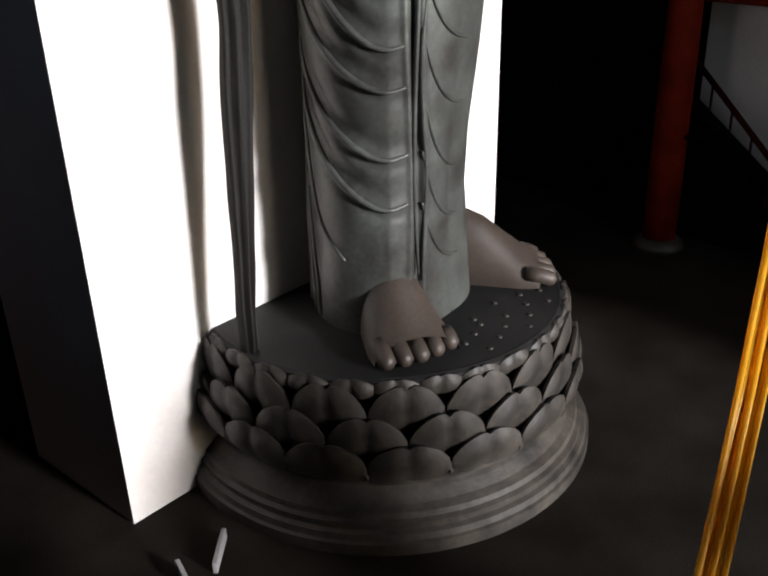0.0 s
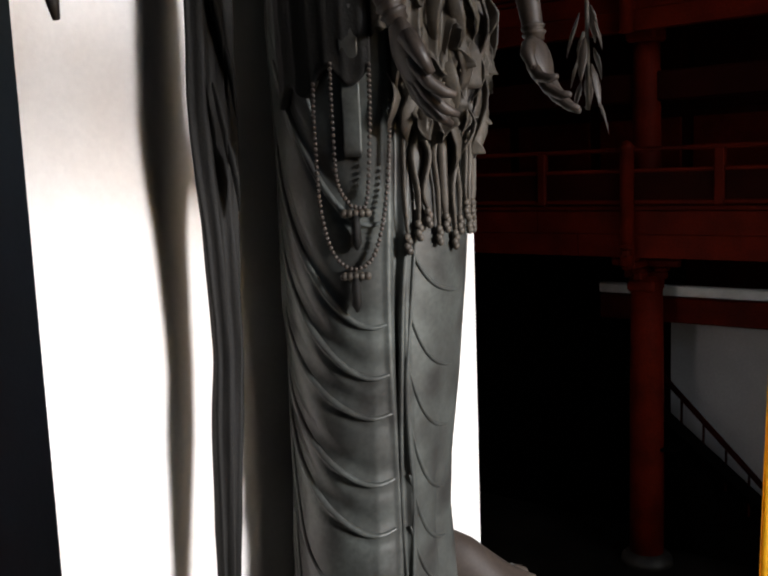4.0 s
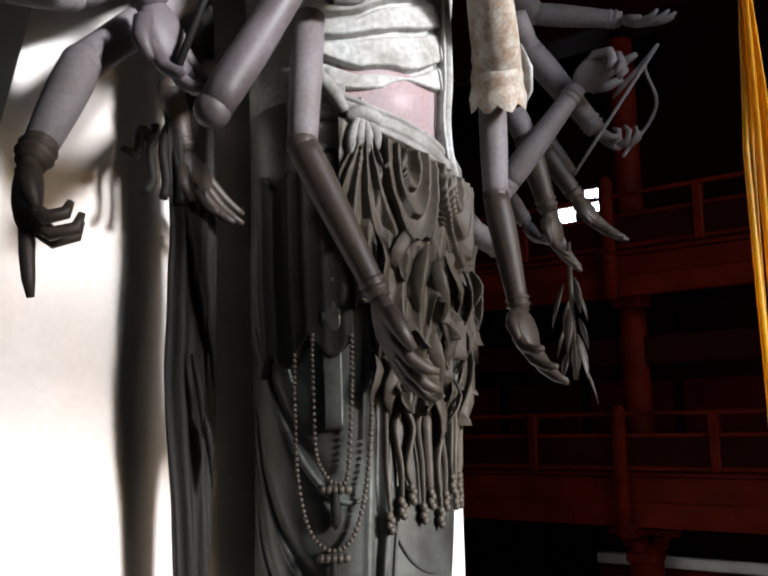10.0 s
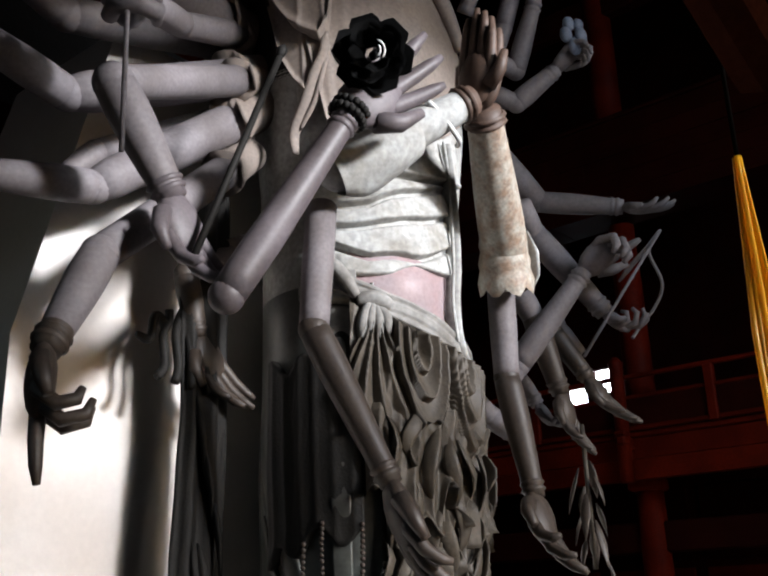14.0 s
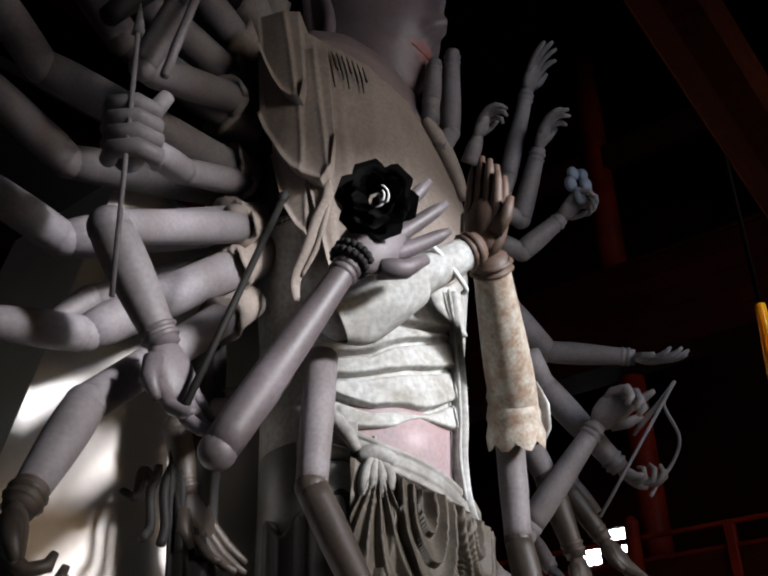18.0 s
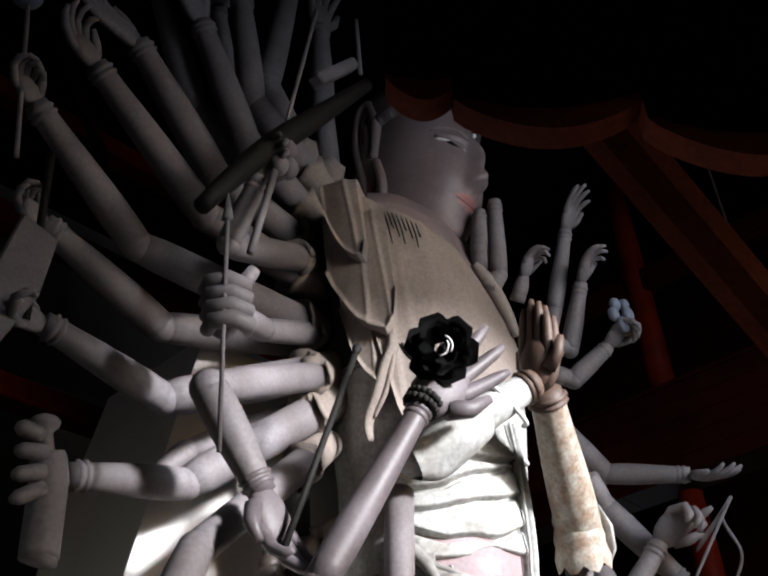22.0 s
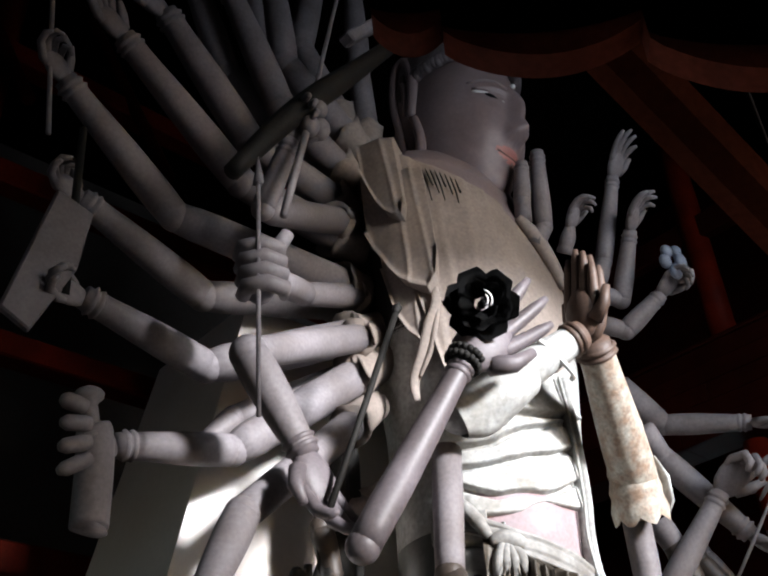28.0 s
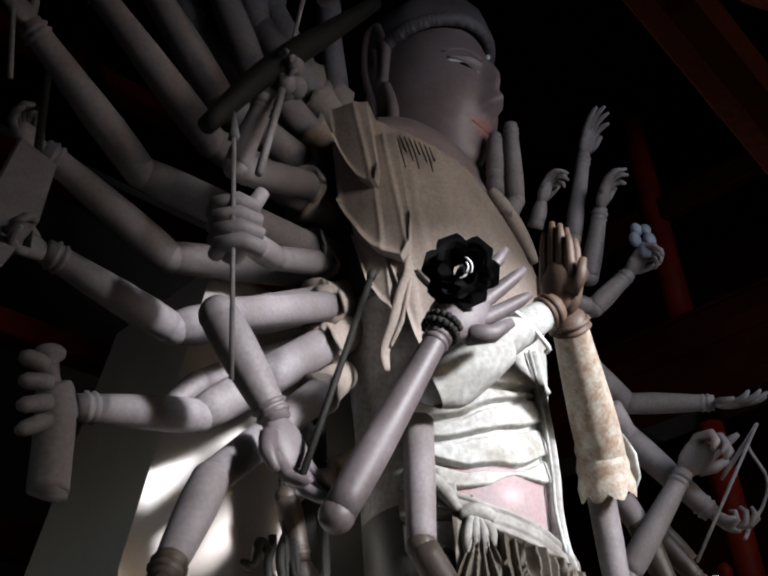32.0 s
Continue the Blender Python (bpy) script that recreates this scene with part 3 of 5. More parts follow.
def bands(z, th, u, w):
    out = 0.04
    for ths, zs in BAND_LINES:
        d = z - float(np.interp(th, ths, zs)) - 0.02 * math.sin(9 * th + zs[0])
        if d > 0:
            out += 0.055 * min(1.0, d / 0.03) * math.exp(-(d / 0.30))
        out -= 0.10 * math.exp(-((d + 0.025) / 0.03) ** 2)
    return out + 0.02 * noise.noise(Vector((th * 4, z * 3, 1.0))) + 0.012 * noise.noise(Vector((th * 12, z * 9, 2.0)))


patch(-1.3, 0.3, lambda th: 13.9, lambda th: float(np.interp(th, *BAND_LINES[4])), 190, 80, M_BELLY, bands)
patch(-0.95, 0.15, lambda th: 11.85, lambda th: 10.95, 30, 30, M_PINK, lambda z, th, u, w: 0.0 + 0.10 * math.exp(-((th + 0.30) / 0.32) ** 2 - ((z - 11.5) / 0.28) ** 2))
SASH_LOW = ([-1.3, -1.1, -0.76, -0.59, -0.1, 0.48, 0.9], [11.46, 11.38, 11.24, 11.08, 10.88, 10.70, 10.6])
SASH_TOP = ([-1.3, -1.1, -0.93, -0.59, -0.09, 0.1, 0.48, 0.9], [11.66, 11.62, 11.54, 11.36, 11.17, 11.08, 10.98, 10.9])
patch(-1.3, 0.9, lambda th: float(np.interp(th, *SASH_TOP)), lambda th: float(np.interp(th, *SASH_LOW)), 16, 70, M_SASH,
      lambda z, th, u, w: 0.13 - 0.03 * ridge(2 * w + 0.15 * math.sin(5 * th), 0.12) + 0.03 * math.exp(-((w - 0.06) / 0.06) ** 2) + 0.015 * noise.noise(Vector((th * 6, z * 5, 3))))
# hip wrap west of the knot: three flat layers, then a smooth pale bulge
patch(-1.4, -0.86, lambda th: 11.62, lambda th: 10.96, 40, 40, M_SASH,
      lambda z, th, u, w: 0.04 + 0.06 * (z > 11.27 - 0.10 * (th + 1.1)) - 0.05 * math.exp(-((z - 11.25 + 0.1 * (th + 1.1)) / 0.025) ** 2) + 0.02 * noise.noise(Vector((th * 5, z * 3, 6))))
patch(-1.22, -0.84, lambda th: 10.98, lambda th: 10.42 + 6 * (th + 1.0) ** 2, 24, 20, M_SASH, lambda z, th, u, w: 0.02 + 0.07 * math.sin(math.pi * u) * math.sin(math.pi * (0.2 + 0.7 * w)))
# hanging strip over the belly
strip = [(13.45, 0.05), (12.91, 0.12), (12.33, 0.17), (11.86, 0.18), (11.4, 0.14), (10.96, 0.20), (10.62, 0.42)]
on_skin(strip, 0.095, M_BELLY, 0.10, 12, 0.35, False)
on_skin([(z, th - 0.05 + 0.01 * math.sin(3 * z)) for z, th in strip[:-1]], 0.022, M_BELLY, 0.14, 7, 1.0, False)
# knot with squeezed pleats
for k in range(4):
    a = -0.81 + 0.06 * k
    on_skin([(11.24 - 0.03 * k, -0.72 + 0.02 * (k - 1.5)), (11.02 + 0.04 * (k % 2), a), (10.80 + 0.07 * (k % 2), a + 0.01 * (k - 1.5))], 0.085, M_SASH, 0.17, 10, 0.8)
on_skin([(11.24, -0.86), (11.26, -0.72), (11.2, -0.58)], 0.10, M_SASH, 0.16, 10)
on_skin([(11.62, -1.22), (11.66, -1.08), (11.50, -0.96), (11.28, -0.86)], 0.09, M_SASH, 0.18, 10)


# skirt cloth: swags above, ragged falling pleats below
def crumple(x, y, seed):
    """Sharp-edged creases, 0 to 1."""
    n = noise.noise(Vector((x, y, seed))) + 0.5 * noise.noise(Vector((2.1 * x, 2.1 * y, seed + 3)))
    return max(0.0, 1 - 2.0 * abs(n)) ** 2


def pleated(seed, step, deep, out):
    """Falling cloth: leaning pleats with sharp crests, pinched in places."""
    def relief(z, th, u, w):
        lean = th + 0.05 * math.sin(2.2 * z + seed) + 0.04 * noise.noise(Vector((th * 2, z * 0.9, seed)))
        v = lean / step
        ph = abs(v - math.floor(v) - 0.5) * 2
        return out + deep * (1 - ph) ** 1.4 * (0.35 + 0.65 * (1 - w)) + 0.6 * deep * crumple(th * 2.6, z * 0.9, seed) + 0.07 * math.exp(-(w / 0.05) ** 2)
    return relief


def ragged(level, seed, size=0.3):
    return lambda th: level + size * math.sin(9 * th + seed) * 0.5 + size * 0.55 * math.sin(23 * th + 2 * seed) + size * 0.3 * math.sin(41 * th + seed) + 0.25 * max(0, -th - 0.3)


FALL = pleated(11.0, 0.17, 0.09, 0.13)


def swags(z, th, u, w):
    """Nested looped folds that hang between points of the sash, and pleats that fan from the knot."""
    rest = FALL(z, th, u, w)
    best = rest
    for c, top, wide, deep in ((-0.33, 10.75, 0.21, 0.92), (0.18, 10.62, 0.22, 0.95)):
        x = (th - c) / wide + 0.08 * math.sin(3 * z)
        d = math.hypot(x, (top - z) / deep) if z < top else abs(x)
        if d < 1.12:
            v = 2.9 * d + 0.10 * noise.noise(Vector((th * 6, z * 2, c)))
            ph = v - math.floor(v)
            best = max(0.0, 0.02 + (0.20 + 0.12 * ph ** 1.5 * min(1, (1 - ph) / 0.12) - 0.10 * math.exp(-(d / 0.25) ** 2)) * min(1, (1.12 - d) / 0.05))
    x, y = (th + 0.72) * 1.25, 11.0 - z
    ang = math.atan2(x, y + 0.15)
    if y > 0 and abs(ang) < 0.42 and y < 1.25:
        v = ang * 6.2 + 0.25 * math.sin(3 * y)
        ph = v - math.floor(v)
        best = max(best, 0.16 + 0.10 * (1 - abs(2 * ph - 1)) ** 0.8 * min(1, (1.25 - y) / 0.3))
    return 0.06 + (best - 0.06) * min(1.0, (1 - w) / 0.10) + 0.012 * noise.noise(Vector((th * 9, z * 6, 0)))


patch(-0.62, 1.3, lambda th: 9.5, ragged(8.25, 1.0, 0.26), 90, 150, M_SKIRT, pleated(3.0, 0.13, 0.13, 0.05))
patch(-0.80, 1.3, lambda th: 10.1, ragged(8.95, 2.4, 0.30), 90, 150, M_SKIRT, pleated(7.0, 0.16, 0.13, 0.13))
patch(-0.92, 1.3, lambda th: float(np.interp(th, *SASH_LOW)) + 0.05, ragged(9.65, 4.1, 0.34), 190, 260, M_SKIRT, swags)
rng = random.Random(5)
# fluttering tips along the hems
for row, (z, length, count) in enumerate(((9.9, 0.75, 8), (9.2, 0.8, 9), (8.6, 0.8, 10))):
    for k in range(count):
        th = -0.66 + 1.5 * k / count + 0.07 * (row % 2) + rng.uniform(-0.04, 0.04)
        z0, ln, turn = z + rng.uniform(-0.2, 0.2), length * rng.uniform(0.7, 1.3), rng.uniform(-0.10, 0.10)
        pts = [skin(z0 - ln * v, th + turn * v + 0.05 * math.sin(5 * v + k), 0.20 - 0.05 * row + 0.10 * math.sin(math.pi * v)) for v in (0, 0.2, 0.4, 0.6, 0.8, 1.0)]
        tube(S, pts, [0.02, 0.06, 0.09, 0.085, 0.06, 0.01], 9, M_SKIRT, 0.25)
for k in range(12):
    th = -0.55 + 0.115 * k + 0.02 * math.sin(3 * k)
    low = 7.0 + 0.35 * ((k * 7) % 5) / 5 + 0.3 * max(0, k - 5) / 10
    sway = 0.045 * math.sin(2.3 * k)
    on_skin([(8.6, th), (8.2, th + sway), (7.9, th - sway), (7.5, th + 0.6 * sway), (low, th + 0.03)], 0.04 + 0.014 * (k % 3), M_SKIRT, 0.06, 8, 0.5)
    for q in range(4):
        ball(S, skin(low - 0.05 * q, th + 0.03 + 0.022 * (q % 2 - 0.5), 0.07), (0.045, 0.045, 0.05), M_SKIRT, 5, 7)
# near-black patch on the west hip: the arms' shadow drawn as a layer
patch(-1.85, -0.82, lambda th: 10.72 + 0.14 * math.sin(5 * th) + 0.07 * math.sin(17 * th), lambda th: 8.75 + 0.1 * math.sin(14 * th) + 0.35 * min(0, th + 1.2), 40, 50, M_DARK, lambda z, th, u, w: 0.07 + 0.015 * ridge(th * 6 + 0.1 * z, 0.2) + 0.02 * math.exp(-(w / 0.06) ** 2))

# raised crests of the robe's folds
for low, rise in SWAGS:
    ths = [-2.45 + 0.175 * k for k in range(11)]
    on_skin([(swag_height(th, low, rise), th) for th in ths if swag_height(th, low, rise) < 9.2], 0.043, M_BRONZE, -0.004, 9, 0.8)
for top, drop in ((7.1, 0.8), (6.3, 0.9), (5.55, 0.9), (4.92, 1.05), (4.23, 1.0), (3.6, 0.9)):
    on_skin([(top - drop * (1 - math.exp(-(th + 0.53) / 0.2)), th) for th in (-0.53, -0.45, -0.37, -0.28, -0.18, -0.06, 0.08, 0.2)], 0.036, M_BRONZE, -0.004, 9, 0.8)
for pts in ([(4.9, -2.44), (3.95, -2.12), (3.44, -1.93), (3.14, -1.72), (2.89, -1.45)], [(4.2, -2.45), (3.1, -2.32), (2.45, -2.18), (1.98, -2.08)],
            [(3.6, -2.25), (2.8, -2.08), (2.35, -1.98), (1.98, -1.93)], [(9.0, -1.65), (8.65, -1.54), (8.3, -1.43)],
            [(7.4, -0.47), (6.5, -0.56), (5.6, -0.60), (4.7, -0.63), (3.7, -0.63), (2.7, -0.58)], [(7.3, -0.40), (6.2, -0.48), (5.3, -0.55), (4.5, -0.52), (3.9, -0.48), (2.6, -0.53)]):
    on_skin(pts, 0.04, M_BRONZE, 0.0, 9, 0.8)

# bead strings with pendants
def beads(points, r=0.027, gap=0.05, mat_id=M_BROWN):
    line = smooth_line([(z, th, 0) for z, th in points], 40)
    left = 0.0
    last = skin(line[0].x, line[0].y, 0.05)
    for p in line[1:]:
        here = skin(p.x, p.y, 0.105)
        left += (here - last).length
        last = here
        if left > gap:
            left = 0.0
            ball(S, here, (r, r, r), mat_id, 5, 7)


beads([(8.7, -1.36), (8.2, -1.38), (7.4, -1.36), (6.86, -1.24), (6.68, -1.03), (6.86, -0.84), (7.5, -0.72), (8.5, -0.66)])
beads([(8.9, -1.18), (8.5, -1.19), (7.7, -1.18), (7.42, -1.08), (7.36, -1.0), (7.44, -0.9), (8.3, -0.85), (8.9, -0.84)])
for z, th in ((6.62, -1.03), (7.31, -1.01)):
    for k in range(5):
        ball(S, skin(z - 0.02, th + (k - 2) * 0.055, 0.09), (0.05, 0.05, 0.05), M_SKIRT, 5, 8)
    tube(S, [skin(z, th, 0.1), skin(z - 0.18, th, 0.1), skin(z - 0.34, th, 0.09), skin(z - 0.42, th, 0.08)], [0.03, 0.055, 0.06, 0.015], 8, M_DARK)
patch(-1.1, -0.93, lambda th: 9.5, lambda th: 7.9, 20, 10, M_BRONZE, lambda z, th, u, w: 0.07 + 0.025 * ridge(z / 0.55, 0.1))

# cape over the shoulders: overlapping flaps with rounded, curled lower edges and stepped seams
SEAMS = (-1.15, -0.98, -0.80, -0.59, -0.36, -0.14)
COLLAR = ([-1.9, -1.35, -1.17, -0.85, -0.56, -0.25, 0.09, 0.34, 0.56, 1.2], [16.9, 16.8, 16.67, 16.46, 16.35, 16.28, 16.15, 16.0, 15.85, 15.6])


def flap(ths, lows, top, out, seed):
    def relief(z, th, u, w):
        step = sum(0.02 / (1 + math.exp((th - s - 0.02 * math.sin(1.6 * z + s * 9)) / 0.006)) for s in SEAMS if ths[0] < s < ths[-1])
        crest = sum(0.014 * math.exp(-((th - s + 0.012 - 0.02 * math.sin(1.6 * z + s * 9)) / 0.02) ** 2) for s in SEAMS)
        rim = 0.06 * math.exp(-(w / 0.05) ** 2) + 0.03 * math.exp(-(u / 0.05) ** 2)
        return out + step + crest + rim + 0.05 * noise.noise(Vector((th * 2.2, z * 0.8, seed))) + 0.012 * noise.noise(Vector((th * 8, z * 4, seed)))
    patch(ths[0], ths[-1], top if callable(top) else (lambda th: top), lambda th: float(np.interp(th, ths, lows)), 70, 70, M_CAPE, relief)


collar = lambda th: float(np.interp(th, *COLLAR))
patch(-1.15, 1.2, lambda th: 17.2, lambda th: collar(th) - 0.2, 24, 40, M_FACE, lambda z, th, u, w: 0.02)
flap([-1.14, -1.08, -1.03, -0.98, -0.7, -0.3, 0.1, 0.5, 0.75], [14.5, 13.9, 13.35, 13.1, 13.05, 13.2, 13.6, 14.2, 14.6], lambda th: collar(th) + 0.04, 0.05, 2.0)
flap([-1.41, -1.38, -1.34, -1.25, -1.16, -1.09, -1.01, -0.97], [14.85, 14.55, 14.18, 13.88, 13.72, 13.94, 14.21, 14.45], 15.3, 0.17, 3.0)
flap([-1.44, -1.40, -1.34, -1.29, -1.22, -1.15, -1.02, -0.95, -0.91], [15.35, 15.1, 14.9, 14.72, 14.55, 14.46, 14.35, 14.52, 14.95], 16.3, 0.31, 4.0)
flap([-1.38, -1.33, -1.28, -1.23, -1.17, -1.11, -1.08], [16.3, 15.95, 15.7, 15.53, 15.43, 15.41, 15.62], 16.78, 0.45, 5.0)
# loose curled edge that falls from the cape
on_skin([(14.45, -0.98), (14.19, -1.0), (13.93, -1.08), (13.59, -1.18), (13.26, -1.31), (13.01, -1.32)], 0.08, M_CAPE, 0.22, 9, 0.4)
on_skin([(14.3, -0.96), (13.9, -1.04), (13.6, -1.12), (13.3, -1.26)], 0.04, M_CAPE, 0.20, 8)
for k in range(8):
    on_skin([(16.42 - 0.02 * k, -0.92 + 0.038 * k), (16.2 - 0.02 * k, -0.90 + 0.038 * k), (15.84 + 0.13 * ((k * 5) % 3), -0.88 + 0.036 * k)], 0.012, M_DARK, 0.16, 6)
on_skin([(16.75, -1.25), (16.67, -1.17), (16.46, -0.85), (16.36, -0.56), (16.28, -0.25), (16.15, 0.09), (16.0, 0.34)], 0.07, M_FACE, -0.02, 8, 1.0, False)
on_skin([(16.2, 0.05), (15.95, 0.25), (15.6, 0.38), (15.2, 0.46)], 0.12, M_CAPE, 0.12, 8)
on_skin([(14.35, -0.98), (14.05, -0.84), (13.95, -0.7)], 0.04, M_DARK, 0.10, 6)
on_skin([(14.30, -0.92), (14.10, -0.82), (14.0, -0.66)], 0.05, M_CAPE, 0.12, 6)
# turned-up white sleeve that hangs from the joined forearm
rows = []
for i in range(13):
    v = i / 12
    c = Vector((-2.02, -1.32, 12.24)).lerp(Vector((-1.35, -1.78, 12.86)), v)
    r = 0.19 + 0.10 * math.sin(math.pi * min(1, 0.1 + 0.7 * v)) + 0.06 * v ** 5
    d, e = frame_at(Vector((0.80, -0.56, 0.63)))
    rows.append([S.verts.new(c + r * (math.cos(q) * d + math.sin(q) * e) * (1 + 0.05 * math.sin(3 * q + 4 * v)) + Vector((0, 0, -0.10 * math.sin(math.pi * v) * max(0, -math.sin(q)) + 0.015 * math.sin(9 * v + 2 * q)))) for q in (2 * math.pi * k / 28 for k in range(28))])
rows.append([S.verts.new(v.co * 0.86 + 0.14 * Vector((-1.33, -1.80, 12.88))) for v in rows[-1]])
for ra, rb in zip(rows, rows[1:]):
    for k in range(28):
        S.faces.new((ra[k], ra[(k + 1) % 28], rb[(k + 1) % 28], rb[k])).material_index = M_BELLY


# palms, fingers and arms
def palm(at, way, up, size, mat_id, curl=0.5, spread=0.10, thumb=1.0, point=None):
    """A palm with four jointed fingers and a thumb."""
    way = way.normalized()
    side = way.cross(up).normalized()
    up = side.cross(way).normalized()
    turn = Matrix((side, way, up)).transposed()
    ball(S, at + way * 0.23 * size, (0.21 * size, 0.30 * size, 0.11 * size), mat_id, 8, 12, turn)
    for k in range(4):
        off = (k - 1.5) * 0.105 * size
        base = at + way * (0.42 - 0.02 * (k - 1.2) ** 2) * size + side * off
        length = size * (0.50, 0.56, 0.52, 0.42)[k]
        d = (way + side * (k - 1.5) * spread).normalized()
        pts, pos, ang = [base - d * 0.12 * size, base], base, 0.0
        for seg in (0.45, 0.32, 0.23):
            ang += (curl * (0.55 + 0.15 * k)) if point is None else (0.06 if k == point else 0.95)
            pos = pos + (d * math.cos(ang) + up * math.sin(ang)) * length * seg
            pts.append(pos)
        tube(S, pts, [0.060 * size, 0.064 * size, 0.058 * size, 0.050 * size, 0.028 * size], 9, mat_id)
    side = side * thumb
    base = at + way * 0.12 * size + side * 0.15 * size
    d = (way * 0.75 + side * 0.6 + up * 0.35 * curl).normalized()
    tube(S, [base, base + d * 0.2 * size, base + (d + way * 0.5 + up * curl * 0.4).normalized() * 0.38 * size], [0.085 * size, 0.07 * size, 0.038 * size], 9, mat_id)


def arm(bm, shoulder, elbow, wrist, tip, r0, r1, mat_id=M_GREY, low_id=None, curl=0.35, up=None, size=1.0, cuff=True, thumb=1.0, fingers=True, spread=0.10, low_from=1, point=None):
    """A thick upper arm with a cuff, a bent elbow, a tapering forearm with bracelets, and an open palm."""
    s, e, w, t = (Vector(p) for p in (shoulder, elbow, wrist, tip))
    tube(bm, [s, s.lerp(e, 0.5), e.lerp(s, 0.1), e], [r0, r0 * 0.98, r0 * 0.9, r1 * 0.98], 18, mat_id)
    if cuff:
        d = (e - s).normalized()
        rings = tube(bm, [s - d * 0.3, s + d * 0.22, s + d * 0.38, s + d * 0.46, s + d * 0.40], [r0 * 1.05, r0 * 1.12, r0 * 1.3, r0 * 1.42, r0 * 1.0], 20, M_CAPE)
        for k in range(20):
            rings[3][k].co += d * 0.05 * math.sin(k * 1.26 + s.z)
            rings[2][k].co += d * 0.03 * math.sin(k * 1.26 + s.z)
    ball(bm, e, (r1 * 1.03,) * 3, mat_id if low_id is None or low_from > 1 else low_id, 14, 22)
    rings = tube(bm, [e] + [e.lerp(w, k / 10) for k in range(1, 11)], [r1 * (1.0, 1.04, 1.06, 1.05, 1.02, 0.98, 0.93, 0.88, 0.82, 0.78, 0.74)[k] for k in range(11)], 18, mat_id)
    if low_id is not None:
        for ring in rings[low_from:]:
            for f in {f for v in ring for f in v.link_faces}:
                f.material_index = low_id
    d = (w - e).normalized()
    for off in (0.0, 0.08):
        tube(bm, [w - d * (off + 0.12), w - d * (off + 0.09), w - d * (off + 0.06)], [r1 * 0.8, r1 * 0.95, r1 * 0.8], 14, mat_id if low_id is None else low_id, close=False)
    way = t - w
    if fingers:
        palm(w, way, Vector(up) if up else Vector((0.0, -1.0, 0.25)), size * min(1.2, max(0.8, way.length / 0.98)), mat_id if low_id is None else low_id, curl, spread, thumb, point)


# M_BROWN forearms and palms: brown wood with their shade mixed into it
arm(S, (-1.68, 0.30, 13.75), (-3.62, 0.50, 12.15), (-4.93, 0.60, 11.90), (-5.32, 0.60, 11.76), 0.235, 0.176, curl=1.2)
arm(S, (-1.61, 0.35, 14.31), (-4.02, 0.48, 13.04), (-5.56, 0.42, 13.32), (-5.88, 0.38, 13.28), 0.242, 0.179, curl=1.1)
arm(S, (-1.25, 0.95, 15.18), (-3.85, 0.95, 14.30), (-5.63, 0.75, 14.80), (-5.97, 0.70, 14.91), 0.227, 0.191, curl=1.1)
arm(S, (-1.63, 0.45, 14.96), (-4.58, 0.50, 14.91), (-6.18, 0.40, 16.07), (-6.62, 0.35, 16.49), 0.236, 0.188, curl=1.2)
arm(S, (-1.78, 0.40, 15.64), (-3.76, 0.35, 15.76), (-5.61, 0.30, 17.12), (-6.37, 0.25, 17.63), 0.228, 0.200, curl=0.7)
arm(S, (-1.76, 0.45, 16.26), (-3.58, 0.45, 16.63), (-5.08, 0.35, 18.05), (-6.08, 0.30, 18.19), 0.235, 0.212, curl=0.15)
arm(S, (-1.46, 0.90, 17.13), (-3.70, 1.00, 18.38), (-4.69, 0.80, 20.12), (-5.17, 0.75, 21.31), 0.214, 0.198)
arm(S, (-1.67, 0.50, 16.88), (-3.10, 0.45, 17.61), (-4.17, 0.30, 19.25), (-5.00, 0.20, 20.15), 0.236, 0.212, curl=0.6)
arm(S, (-1.53, 0.50, 17.61), (-3.00, 0.50, 18.62), (-3.40, 0.40, 20.64), (-3.78, 0.30, 22.04), 0.237, 0.208)
arm(S, (-1.56, 0.75, 18.18), (-2.51, 0.75, 19.53), (-2.03, 0.65, 23.03), (-1.56, 0.60, 25.31), 0.230, 0.206)
arm(S, (-1.26, 0.60, 17.87), (-1.40, 0.60, 19.65), (-1.55, 0.50, 21.62), (-1.56, 0.50, 23.20), 0.196, 0.195)
arm(S, (-2.02, 1.30, 18.22), (-2.93, 1.30, 19.87), (-3.29, 1.20, 21.25), (-3.43, 1.20, 22.08), 0.160, 0.168)
arm(S, (-2.02, 0.30, 15.92), (-4.07, -0.60, 14.57), (-3.99, -1.00, 15.39), (-3.86, -1.15, 15.72), 0.193, 0.135, curl=1.3)
arm(S, (-1.30, 0.70, 14.11), (-3.47, 0.75, 12.69), (-3.82, 0.80, 12.26), (-3.94, 0.85, 12.07), 0.157, 0.134, cuff=False, fingers=False)
arm(S, (-1.50, 0.50, 14.99), (-2.95, 0.10, 14.25), (-4.12, -0.75, 13.56), (-4.39, -0.95, 13.38), 0.170, 0.150, fingers=False)
arm(S, (-1.74, 0.25, 14.15), (-4.16, -0.55, 12.68), (-3.58, -0.75, 11.64), (-3.29, -0.90, 10.70), 0.188, 0.196, curl=0.45, low_id=M_MAUVE, low_from=10, size=1.15)
arm(S, (-1.85, 0.30, 13.03), (-4.00, -0.30, 11.10), (-4.56, -0.50, 10.06), (-4.67, -0.60, 9.00), 0.193, 0.175, curl=0.5, up=(0.8, -0.6, 0.0), low_id=M_BROWN, low_from=9, point=1)
